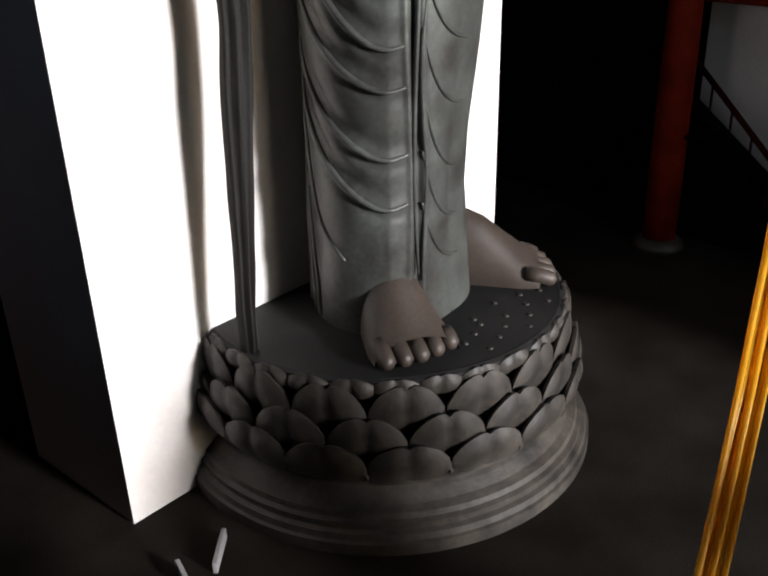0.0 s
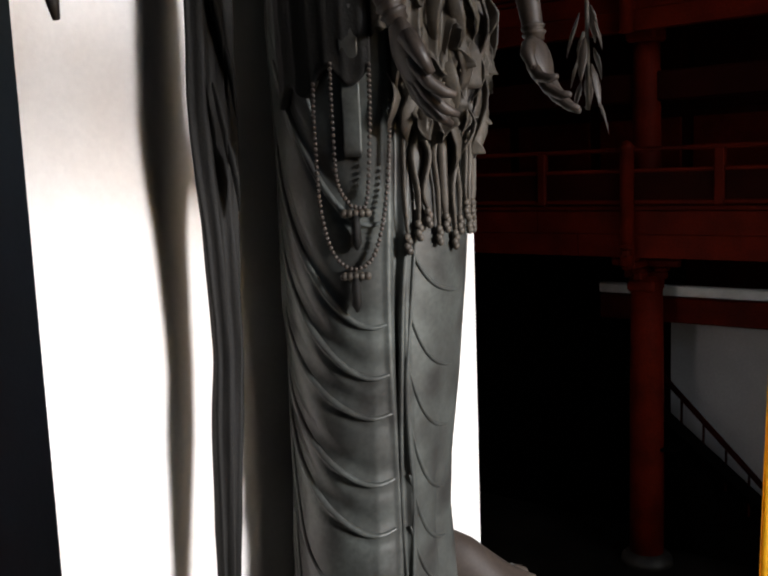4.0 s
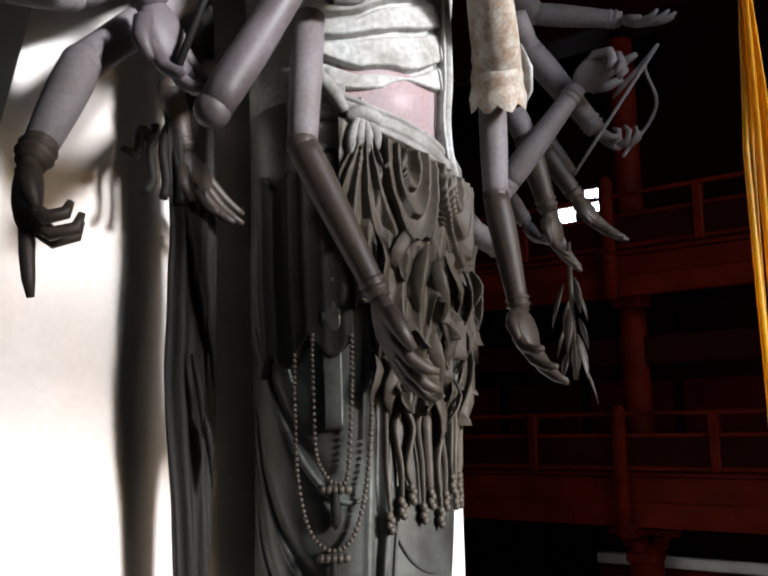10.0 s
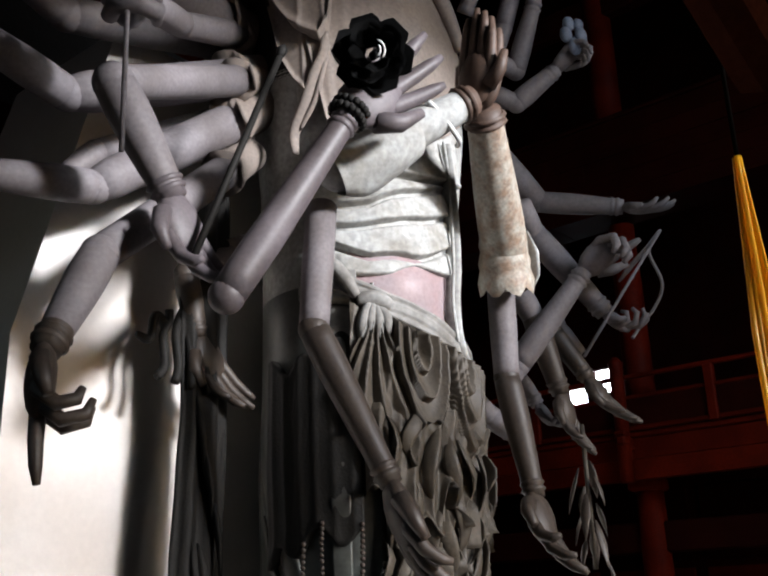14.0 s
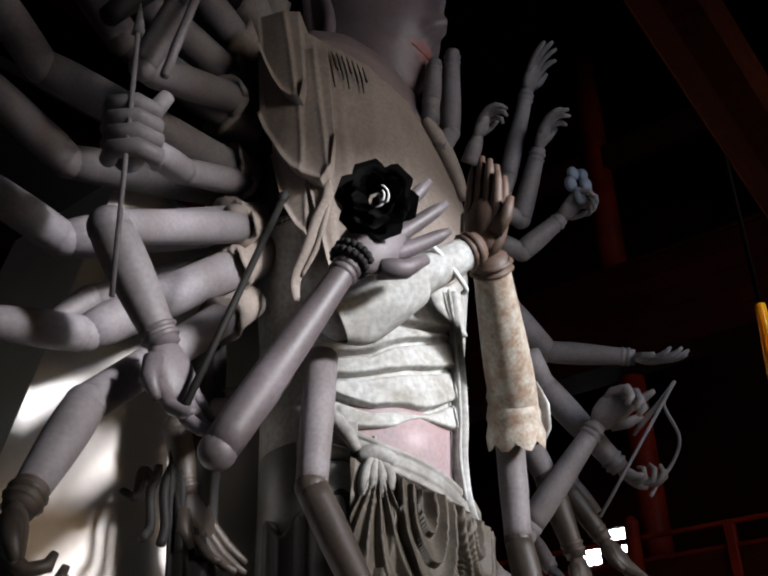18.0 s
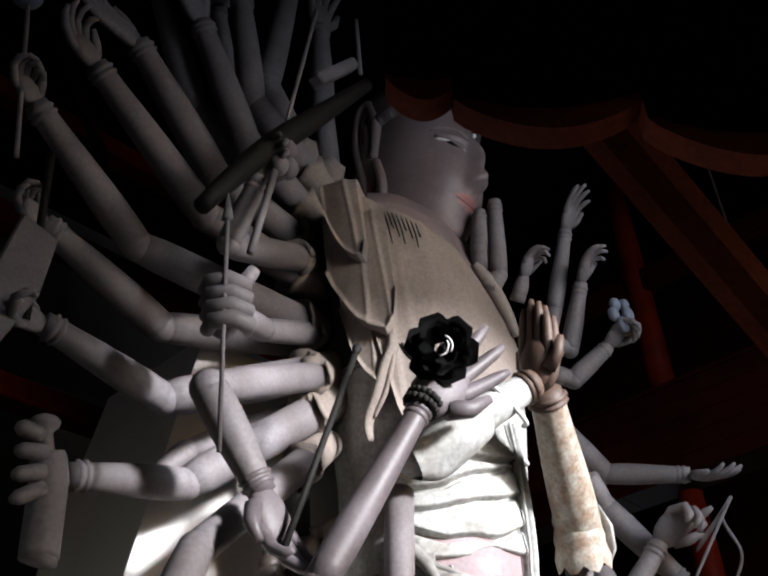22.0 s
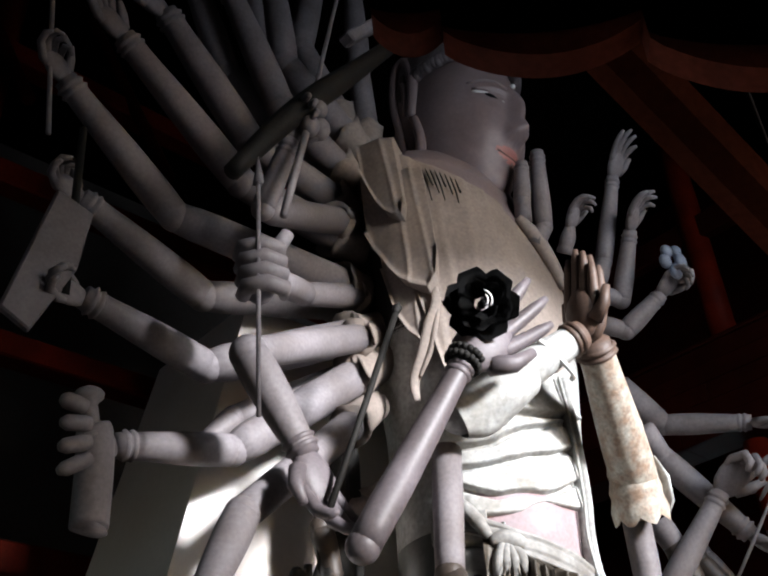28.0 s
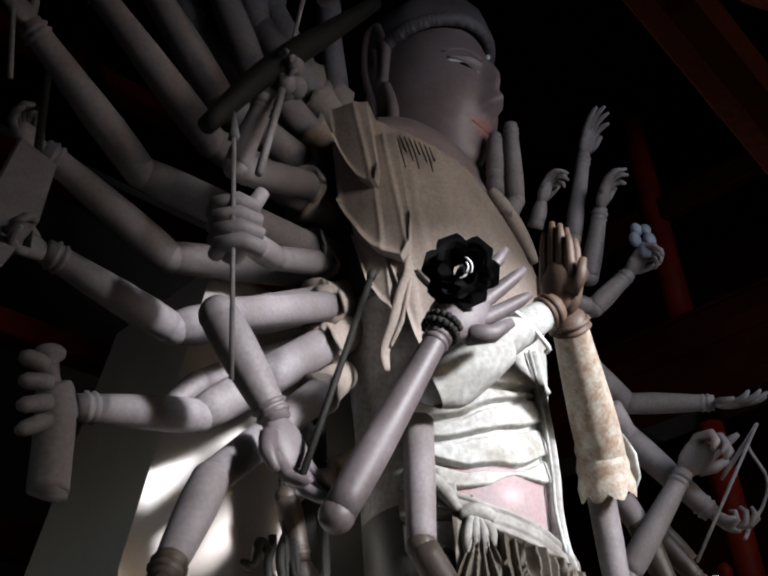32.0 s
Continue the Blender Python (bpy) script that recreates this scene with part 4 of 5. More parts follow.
arm(S, (-1.41, 0.50, 12.17), (-2.41, 0.50, 11.53), (-2.24, 0.45, 10.84), (-1.71, 0.40, 10.00), 0.150, 0.132, low_id=M_BROWN)
arm(S, (-1.80, -0.95, 12.08), (-2.13, -1.15, 10.62), (-1.74, -1.75, 9.11), (-1.46, -1.90, 8.01), 0.167, 0.150, curl=0.35, up=(0.72, -0.60, 0.2), cuff=False, low_id=M_BROWN, spread=0.16)
arm(S, (-1.65, -0.20, 12.17), (-3.42, -1.35, 10.60), (-2.48, -1.95, 12.52), (-1.36, -2.45, 13.78), 0.161, 0.157, M_MAUVE, size=1.16, curl=0.12, up=(-0.75, -0.55, -0.35), cuff=False, spread=0.2)
arm(S, (-1.14, -0.75, 13.27), (-1.91, -1.30, 12.37), (-0.75, -2.25, 13.33), (-0.95, -2.60, 14.24), 0.226, 0.232, M_BELLY, M_TAWNY, curl=0.05, up=(0.6, 0.6, 0.2), size=1.1, cuff=False, low_from=10, fingers=False)
arm(S, (1.25, -1.28, 13.09), (1.07, -1.45, 12.10), (-0.38, -2.15, 13.41), (-0.70, -2.45, 14.45), 0.285, 0.274, M_SPECK, M_TAWNY, curl=0.05, up=(-0.6, 0.6, 0.2), size=1.1, cuff=False, low_from=10, fingers=False)
arm(S, (1.43, -1.11, 11.94), (1.54, -1.04, 10.79), (1.54, -1.32, 9.27), (1.16, -1.79, 7.95), 0.180, 0.164, cuff=False, low_id=M_BROWN, curl=0.45, spread=0.16)
arm(S, (1.86, -0.80, 10.83), (1.96, -0.97, 11.05), (2.38, -1.85, 12.26), (2.63, -2.73, 12.99), 0.170, 0.160, cuff=False, curl=0.5, spread=0.1, point=3, size=0.9)
arm(S, (1.90, -1.22, 13.25), (2.29, -1.19, 12.94), (3.03, -1.78, 11.83), (3.15, -2.08, 11.51), 0.171, 0.174, cuff=False, curl=1.2)
arm(S, (1.99, -1.07, 12.02), (2.17, -1.16, 11.67), (2.43, -1.31, 10.67), (2.56, -1.43, 9.77), 0.167, 0.160, cuff=False, low_id=M_BROWN)
arm(S, (2.43, -1.08, 11.84), (2.59, -1.20, 11.56), (2.83, -1.53, 10.90), (3.08, -1.93, 10.12), 0.151, 0.137, cuff=False, low_id=M_BROWN)
arm(S, (2.44, -0.55, 11.22), (2.54, -0.61, 11.01), (2.64, -0.83, 10.64), (2.75, -0.93, 10.40), 0.138, 0.131, cuff=False, curl=0.9, size=0.8)
arm(S, (1.78, -0.27, 10.77), (2.16, -0.36, 10.48), (2.45, -0.54, 10.23), (2.63, -0.61, 10.11), 0.146, 0.148, cuff=False, fingers=False)
arm(S, (2.87, -1.07, 11.95), (2.96, -1.12, 11.75), (3.17, -1.31, 11.37), (3.18, -1.44, 11.15), 0.099, 0.085, cuff=False, fingers=False)
arm(S, (2.32, -0.73, 14.27), (3.05, -0.89, 13.79), (3.65, -1.96, 13.58), (3.74, -2.55, 13.36), 0.196, 0.154, cuff=False)
arm(S, (1.72, -1.00, 15.02), (2.05, -1.22, 14.92), (2.30, -1.78, 15.37), (2.30, -2.06, 15.57), 0.143, 0.144, cuff=False, curl=1.0)
arm(S, (1.77, -1.05, 15.57), (2.16, -1.19, 15.52), (2.00, -1.70, 16.47), (1.83, -2.04, 16.88), 0.138, 0.140, cuff=False, curl=0.6)
arm(S, (1.88, -1.00, 15.77), (1.95, -1.16, 16.16), (1.92, -1.67, 17.54), (1.82, -2.13, 18.22), 0.148, 0.134, cuff=False)
arm(S, (0.98, -1.11, 15.92), (0.95, -1.21, 16.04), (0.96, -1.31, 16.27), (0.85, -1.60, 16.59), 0.120, 0.112, cuff=False, curl=0.8, size=0.9)
arm(S, (0.40, -1.01, 15.85), (0.52, -1.15, 16.16), (0.38, -1.37, 17.42), (0.19, -1.54, 17.99), 0.145, 0.133, cuff=False, fingers=False)
arm(S, (0.30, -0.97, 16.27), (0.17, -1.10, 16.50), (0.18, -1.20, 17.20), (0.03, -1.40, 17.77), 0.133, 0.125, cuff=False, fingers=False)
# joined palms
for off in (-0.07, 0.07):
    palm(Vector((-0.62 + off, -2.24, 13.36)), Vector((-0.05, -0.20, 1.0)), Vector((-1.0, 0.0, 0.0)), 1.12, M_TAWNY, 0.02, -0.015, 1.0 if off < 0 else -1.0)


# flaring sleeve end at the east elbow, with a loose tip of cloth
CUFF_TOP, CUFF_LOW = Vector((0.76, -1.59, 12.66)), Vector((1.10, -1.40, 11.81))
rings = tube(S, [CUFF_TOP.lerp(CUFF_LOW, k / 12) for k in range(13)], [0.255 + 0.085 * (k / 12) ** 1.3 + 0.012 * (k % 3) for k in range(13)], 24, M_SPECK, close=False)
for k in range(24):
    rings[12][k].co.z -= 0.06 * math.sin(2.0 * k) + 0.05
tube(S, [CUFF_LOW + Vector((0, 0, 0.1)), CUFF_LOW + Vector((0, 0, 0.04)), CUFF_LOW], [0.26, 0.20, 0.18], 24, M_SPECK)
tube(S, [CUFF_LOW + Vector((0.20, -0.22, 0.75)), CUFF_LOW + Vector((0.27, -0.27, 0.45)), CUFF_LOW + Vector((0.28, -0.26, 0.15)), CUFF_LOW + Vector((0.25, -0.22, -0.02))], [0.05, 0.13, 0.12, 0.02], 10, M_BELLY, 0.35)
# white bangle cord over the joined wrist
tube(S, smooth_line([(-1.36, -1.95, 13.24), (-1.32, -2.03, 13.17), (-1.2, -2.10, 13.05), (-1.03, -2.13, 12.92), (-0.84, -2.11, 12.83), (-0.78, -2.03, 12.83)], 5), [0.03] * 26, 8, M_WHITE)
# dark coiled fingers below the west elbow
for k in range(4):
    p = Vector((-2.56, 0.55, 10.98)) + Vector((0.11 * k, -0.02 * k, 0.02 * k))
    tube(S, smooth_line([p + Vector((0.05 * k, 0, 0.12)), p, p + Vector((-0.10 + 0.04 * k, -0.05, -0.20)), p + Vector((-0.10 + 0.05 * k, -0.1, -0.52)), p + Vector((-0.20 + 0.10 * k, -0.12, -0.66 - 0.05 * k))], 4), [0.05] * 17, 8, M_DARK)
tube(S, smooth_line([(-2.58, 0.55, 10.90), (-2.73, 0.55, 11.00), (-2.79, 0.55, 10.74), (-2.96, 0.55, 10.76)], 6), [0.055, 0.055, 0.055, 0.055, 0.055, 0.055, 0.055, 0.055, 0.055, 0.05, 0.05, 0.05, 0.05, 0.05, 0.05, 0.05, 0.045, 0.04, 0.03], 8, M_DARK)


def bracelet(at, way, r, mat_id):
    way = Vector(way).normalized()
    a, b = frame_at(way)
    for k in range(18):
        c = 2 * math.pi * k / 18
        ball(S, Vector(at) + r * (a * math.cos(c) + b * math.sin(c)), (0.042, 0.042, 0.042), mat_id, 5, 7)


for off in (0.0, 0.09):
    bracelet(Vector((-2.50, -1.94, 12.50)) + Vector((0.42, -0.27, 0.87)) * off, (0.42, -0.27, 0.87), 0.17, M_DARK)

# clenched fist round the arrow
def fist(at, axis, out, size):
    """Four fingers wrapped round a shaft along axis, knuckles towards out."""
    axis, out = Vector(axis).normalized(), Vector(out).normalized()
    side = axis.cross(out).normalized()
    ball(S, at - out * 0.12 * size, (0.21 * size, 0.20 * size, 0.33 * size), M_GREY, 10, 14)
    for k in range(4):
        c = at + axis * (k - 1.5) * -0.19 * size + out * 0.10 * size
        tube(S, [c - side * 0.22 * size - out * 0.1 * size, c - side * 0.18 * size + out * 0.12 * size, c + side * 0.05 * size + out * 0.2 * size, c + side * 0.24 * size + out * 0.1 * size - axis * 0.04 * size, c + side * 0.25 * size - axis * 0.05 * size - out * 0.1 * size], [0.09 * size, 0.105 * size, 0.105 * size, 0.10 * size, 0.06 * size], 10, M_GREY)
    t = at + axis * 0.42 * size
    tube(S, [t + side * 0.1 * size - out * 0.1 * size, t + side * 0.28 * size + out * 0.04 * size, t + side * 0.38 * size + out * 0.05 * size + axis * 0.16 * size], [0.11 * size, 0.1 * size, 0.085 * size], 10, M_GREY)


fist(Vector((-4.37, -1.02, 13.30)), (-0.06, 0.1, 1), (-0.55, -0.83, -0.1), 0.86)

# head
HC = Vector((0, -0.04, 18.52))


def face_point(x, y, z):
    return HC + Vector((x, y, z))


def face_y(x, z):
    """How far the face stands forward at x, z from the head's centre."""
    q = max(0.0, 1 - (x / 1.02) ** 2 - (z / 1.9) ** 2)
    y = -1.22 * math.sqrt(q)
    nose = math.exp(-((x / (0.10 + 0.10 * max(0, -z + 0.1))) ** 2)) * (0.24 * math.exp(-((z + 0.58) / 0.17) ** 2) + 0.25 * math.exp(-((z + 0.12) / 0.44) ** 2))
    y -= nose
    y += 0.09 * math.exp(-((abs(x) - 0.40) / 0.2) ** 2 - ((z - 0.02) / 0.13) ** 2)
    y -= 0.075 * math.exp(-((abs(x) - 0.38) / 0.25) ** 2 - ((z - 0.22 + 0.12 * (abs(x) - 0.3) ** 2) / 0.06) ** 2)
    y -= 0.06 * math.exp(-(x / 0.28) ** 2 - ((z + 0.93) / 0.06) ** 2) + 0.07 * math.exp(-(x / 0.24) ** 2 - ((z + 1.07) / 0.06) ** 2)
    y += 0.05 * math.exp(-((abs(x) - 0.36) / 0.06) ** 2 - ((z + 0.98) / 0.07) ** 2) + 0.05 * math.exp(-(x / 0.2) ** 2 - ((z + 1.22) / 0.06) ** 2)
    y -= 0.12 * math.exp(-((abs(x) - 0.15) / 0.07) ** 2 - ((z + 0.66) / 0.09) ** 2)
    y += 0.10 * math.exp(-((abs(x) - 0.09) / 0.04) ** 2 - ((z + 0.76) / 0.03) ** 2)
    y -= 0.13 * math.exp(-(x / 0.32) ** 2 - ((z + 1.5) / 0.2) ** 2)
    y -= 0.06 * math.exp(-((abs(x) - 0.5) / 0.25) ** 2 - ((z + 0.7) / 0.35) ** 2)
    return y


def head():
    before = len(S.verts)
    rows, cols, grid = 150, 200, []
    for i in range(1, rows):
        a = math.pi * i / rows
        ring = []
        for k in range(cols):
            b = 2 * math.pi * k / cols
            x, y, z = 1.02 * math.sin(a) * math.sin(b), -1.22 * math.sin(a) * math.cos(b), 1.9 * math.cos(a) * (1.06 if a > 1.5708 else 1.0)
            if y < 0:
                y = min(y, face_y(x, z)) if abs(x) < 0.85 else y
            if z < -0.6:
                x *= 1 - 0.10 * (-z - 0.6)
            ring.append(S.verts.new(face_point(x, y, z)))
        grid.append(ring)
    for i, (a, b) in enumerate(zip(grid, grid[1:])):
        for k in range(cols):
            f = S.faces.new((a[k], b[k], b[(k + 1) % cols], a[(k + 1) % cols]))
            c = f.calc_center_median() - HC
            u = abs(c.x) / 0.30
            lips = c.y < 0 and u < 1 and -1.10 + 0.16 * u * u < c.z < -0.87 + 0.02 * math.cos(9 * c.x) - 0.01 * u * u
            f.material_index = M_LIP if lips else M_FACE
    # neck with creases, hair roll, knot
    tube(S, [(0, 0.05, 16.2), (0, 0.0, 16.7), (0, -0.05, 17.1), (0, -0.05, 17.6)], [0.95, 0.80, 0.78, 0.72], 24, M_FACE)
    for z in (16.75, 17.0):
        tube(S, [(0.79 * math.sin(t), 0.0 - 0.82 * math.cos(t), z + 0.05 * math.cos(t)) for t in np.linspace(-1.8, 1.8, 24)], [0.05] * 24, 8, M_FACE)
    for i in range(54):
        t = -1.75 + 3.5 * i / 53
        p = face_point(1.0 * math.sin(t), -1.14 * math.cos(t), 0.92 + 0.25 * math.cos(t))
        ball(S, p, (0.12, 0.11, 0.13 + 0.012 * (i % 3)), M_MAUVE, 7, 10)
    hair = [(1.08, 1.0), (1.1, 1.25), (1.0, 1.6), (0.75, 1.85), (0.45, 2.0), (0.02, 2.05)]
    rings = [[S.verts.new(face_point(r * math.sin(t), 0.05 - r * 1.12 * math.cos(t), z + 0.18 * math.cos(t) * (1 if r > 0.5 else 0) + 0.025 * math.sin(14 * t))) for t in (2 * math.pi * k / 48 for k in range(48))] for r, z in hair]
    for a, b in zip(rings, rings[1:]):
        for k in range(48):
            S.faces.new((a[k], a[(k + 1) % 48], b[(k + 1) % 48], b[k])).material_index = M_MAUVE
    # eyes, brows, lips
    mouth = [(x, -1.0 + 0.07 * (x / 0.33) ** 2) for x in np.linspace(-0.28, 0.28, 14)]
    tube(S, [face_point(x * 0.96, face_y(x, z) + 0.004, z) for x, z in mouth], [0.006] + [0.014] * 12 + [0.006], 6, M_BROWN)
    for s in (-1, 1):
        lid = [(s * (0.20 + 0.50 * u), 0.0 + 0.05 * math.sin(math.pi * u) + 0.10 * u) for u in np.linspace(0, 1, 10)]
        pts = [face_point(x, face_y(x, z) - 0.02, z) for x, z in lid]
        tube(S, pts, [0.012] + [0.028] * 8 + [0.012], 7, M_WHITE)
        tube(S, [p + Vector((0, -0.035, -0.045)) for p in pts[2:7]], [0.012, 0.026, 0.036, 0.028, 0.012], 7, M_BLACK)
        tube(S, [p + Vector((0, -0.01, 0.07)) for p in pts], [0.015] + [0.04] * 8 + [0.015], 7, M_FACE)
        brow = [(s * (0.12 + 0.62 * u), 0.26 + 0.16 * math.sin(math.pi * (0.15 + 0.75 * u))) for u in np.linspace(0, 1, 10)]
        tube(S, [face_point(x, face_y(x, z) - 0.005, z) for x, z in brow], [0.02] + [0.035] * 8 + [0.015], 7, M_FACE)
        # long-lobed ear
        e = lambda y, z, x=1.02: face_point(s * x, y - 0.08, z)
        tube(S, smooth_line([e(0.25, 0.0), e(0.22, 0.8), e(0.38, 1.35), e(0.62, 1.25), e(0.66, 0.5), e(0.50, -0.25), e(0.36, -1.0), e(0.10, -1.12), e(0.06, -0.6), e(0.20, -0.1)], 5), [0.10] * 46, 8, M_FACE, 0.9)
        tube(S, smooth_line([e(0.36, 0.05, 1.0), e(0.40, 0.65, 1.02), e(0.5, 0.95, 1.0)], 5), [0.09] * 11, 8, M_FACE)
        ball(S, e(0.40, 0.30, 0.97), (0.10, 0.27, 1.1), M_FACE, 10, 14)
        ball(S, e(0.46, 0.75, 1.03), (0.07, 0.12, 0.38), M_BROWN, 8, 10)
    ball(S, face_point(0, face_y(0, 0.45) - 0.02, 0.45), (0.05, 0.05, 0.05), M_WHITE, 6, 8)
    # the head bows a little and turns to the west
    S.verts.ensure_lookup_table()
    bow_down = Matrix.Translation((-0.02, -0.19, 18.30)) @ Matrix.Rotation(0.074, 4, "Z") @ Matrix.Rotation(0.077, 4, "X") @ Matrix.Scale(0.917, 4) @ Matrix.Translation(-HC)
    for v in S.verts[before:]:
        v.co = bow_down @ v.co


head()


# bare feet with toes, browner than the robe to carry the shade there
def foot(heel, toe, size):
    h, t = Vector(heel), Vector(toe)
    way = (t - h).normalized()
    side = way.cross(Vector((0, 0, 1)))
    length = (t - h).length
    rows = []
    prof = [(0.0, 0.34, 0.95), (0.15, 0.40, 0.98), (0.35, 0.45, 0.84), (0.55, 0.50, 0.60), (0.72, 0.54, 0.40), (0.88, 0.54, 0.27)]
    for u, half, high in prof:
        c = h + way * length * u
        rows.append([S.verts.new(c + side * half * size * math.cos(a) + Vector((0, 0, high * size * max(0, math.sin(a))))) for a in np.linspace(-0.02, math.pi + 0.02, 15)])
    for a, b in zip(rows, rows[1:]):
        for k in range(14):
            S.faces.new((a[k], a[k + 1], b[k + 1], b[k])).material_index = M_BROWN
    for k in range(5):
        base = h + way * length * 0.74 + side * size * (-0.42 + 0.21 * k)
        end = h + way * length * (1.0 - 0.012 * (k - 3.2) ** 2) + side * size * (-0.43 + 0.215 * k)
        tube(S, [base + Vector((0, 0, 0.17 * size)), base.lerp(end, 0.5) + Vector((0, 0, 0.15 * size)), end + Vector((0, 0, 0.10 * size)), end + way * 0.05 * size + Vector((0, 0, 0.07 * size))], [0.11 * size, 0.11 * size, 0.105 * size, 0.05 * size], 10, M_BROWN)


foot((-0.60, -0.15, 1.95), (-1.28, -1.38, 1.95), 1.0)
foot((0.92, -0.02, 1.95), (1.80, -1.15, 1.95), 1.0)


# long scarves that hang beside the robe down to the pedestal
def scarf(levels, centres, halves, y0, turn):
    """A long folded cloth that hangs free in front of the wall, pinched and creased on its way down."""
    rows, grid = 90, []
    for i in range(rows + 1):
        z = levels[-1] + (levels[0] - levels[-1]) * i / rows
        x, half = float(np.interp(z, levels, centres)), float(np.interp(z, levels, halves))
        half *= 1 + 0.10 * math.sin(1.7 * z) + 0.08 * noise.noise(Vector((0, z * 1.3, turn)))
        ring = []
        for k in range(36):
            a = 2 * math.pi * k / 36
            pleat = 0.05 * math.sin(7 * a + 0.5 * z) + 0.03 * noise.noise(Vector((a * 2, z * 1.5, turn)))
            ring.append(S.verts.new((x + half * math.cos(a) * (1 + 0.6 * pleat), y0 + (0.10 + pleat) * math.sin(a), z)))
        grid.append(ring)
    for a, b in zip(grid, grid[1:]):
        for k in range(36):
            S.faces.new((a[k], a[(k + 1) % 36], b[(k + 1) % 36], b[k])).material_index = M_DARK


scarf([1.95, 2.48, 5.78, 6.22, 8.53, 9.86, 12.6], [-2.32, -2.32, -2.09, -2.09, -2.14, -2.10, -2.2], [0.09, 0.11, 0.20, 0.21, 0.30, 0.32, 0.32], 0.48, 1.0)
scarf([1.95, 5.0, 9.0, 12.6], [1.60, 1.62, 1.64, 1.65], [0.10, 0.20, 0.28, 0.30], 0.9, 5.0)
# dark pointed leaves beside the scarf
for k in range(5):
    p = Vector((-2.28 + 0.09 * (k % 3), 0.40 - 0.04 * k, 10.2 - 0.5 * k))
    tube(S, [p, p + Vector((0.05, -0.03, -0.25)), p + Vector((0.09, -0.05, -0.5)), p + Vector((0.10, -0.06, -0.85))], [0.03, 0.09, 0.08, 0.01], 8, M_DARK, 0.45)

statue = new("statue", mesh_of("statue", S, STATUE_MATS))
tagged(statue, "colossal grey bronze many-armed temple statue standing on a lotus pedestal", "statue")
# ---- lotus pedestal ----
pedestal = thing("lotus_pedestal", "round carved stone lotus pedestal with layered petals under the statue", "pedestal", (0, 0.38, 0))


def turned(profile, sides=80):
    bm = bmesh.new()
    rings = [[bm.verts.new((r * math.sin(2 * math.pi * k / sides), -r * math.cos(2 * math.pi * k / sides), z)) for k in range(sides)] for r, z in profile]
    for a, b in zip(rings, rings[1:]):
        for k in range(sides):
            bm.faces.new((a[k], a[(k + 1) % sides], b[(k + 1) % sides], b[k]))
    bm.faces.new(rings[-1])
    bm.faces.new(rings[0][::-1])
    return bm


part("plinth", turned([(2.92, GROUND), (2.92, -0.04), (2.88, -0.02), (2.86, 0.06), (2.80, 0.09), (2.80, 0.17), (2.74, 0.2), (2.72, 0.27), (2.62, 0.32), (2.5, 0.42), (2.38, 0.5), (2.32, 0.62)]), STONE, pedestal, "turned stone mouldings")
part("drum", turned([(2.3, 0.5), (2.3, 0.8), (2.3, 1.4), (2.40, 1.93)]), STONE, pedestal)
part("seed_disc", turned([(2.46, 1.86), (2.46, 1.93), (2.40, 1.955), (2.36, 1.95)]), SOOT, pedestal, "sooty dark disc under the feet")


def petal_mesh(width, height, lean, thick=0.05):
    """A broad double-lobed petal: two full swellings, a notched round tip that leans out, hollow behind."""
    bm = bmesh.new()
    n, rows = 18, 8
    face, back = [], []
    for i in range(rows + 1):
        v = i / rows
        ring, inner = [], []
        for k in range(n + 1):
            u = 2 * k / n - 1
            lobe = abs(abs(u) - 0.46) / 0.54 if abs(u) > 0.46 else (0.46 - abs(u)) / 0.46 * 0.8
            top = max(0.0, 1 - abs(u) ** 2.3) ** 0.55 * (1 - 0.13 * math.exp(-(u / 0.09) ** 2))
            z = height * v * (0.28 + 0.72 * top)
            swell = 0.10 * (1 - lobe ** 2) * math.sin(math.pi * min(1, 0.15 + 0.75 * v))
            out = 0.02 + lean * math.sin(math.pi * (0.05 + 0.50 * v)) * (1 - 0.30 * u * u) + swell * (1 - 0.3 * abs(u))
            half = width / 2 * (0.92 + 0.12 * v)
            ring.append(bm.verts.new((u * half, -out, z)))
            inner.append(bm.verts.new((u * half * 0.96, -out + thick + 0.05 * (1 - v), z - 0.01)))
        face.append(ring)
        back.append(inner)
    for grid in (face, back):
        for a, b in zip(grid, grid[1:]):
            for k in range(n):
                bm.faces.new((a[k], a[k + 1], b[k + 1], b[k]))
    edge = [[bm.verts.new(v.co) for v in row] for row in (face[-1], back[-1])]
    for k in range(n):
        bm.faces.new((edge[0][k], edge[0][k + 1], edge[1][k + 1], edge[1][k]))
    for a, b, c, d in zip(face, face[1:], back, back[1:]):
        bm.faces.new((a[0], b[0], d[0], c[0]))
        bm.faces.new((a[n], b[n], d[n], c[n]))
    return mesh_of("petal", bm, STONE)


def ring_of(mesh, name, count, radius, z, shift):
    for k in range(count):
        a = 2 * math.pi * (k + shift) / count
        ob = new(name, mesh)
        ob.parent = pedestal
        ob.matrix_local = Matrix.Translation((radius * math.sin(a), -radius * math.cos(a), z)) @ Matrix.Rotation(a, 4, "Z")


COUNT = 17
ring_of(petal_mesh(0.95, 0.90, 0.25), "petal", COUNT, 2.26, 1.02, 0.0)
ring_of(petal_mesh(0.99, 0.80, 0.23), "petal", COUNT, 2.38, 0.76, 0.5)
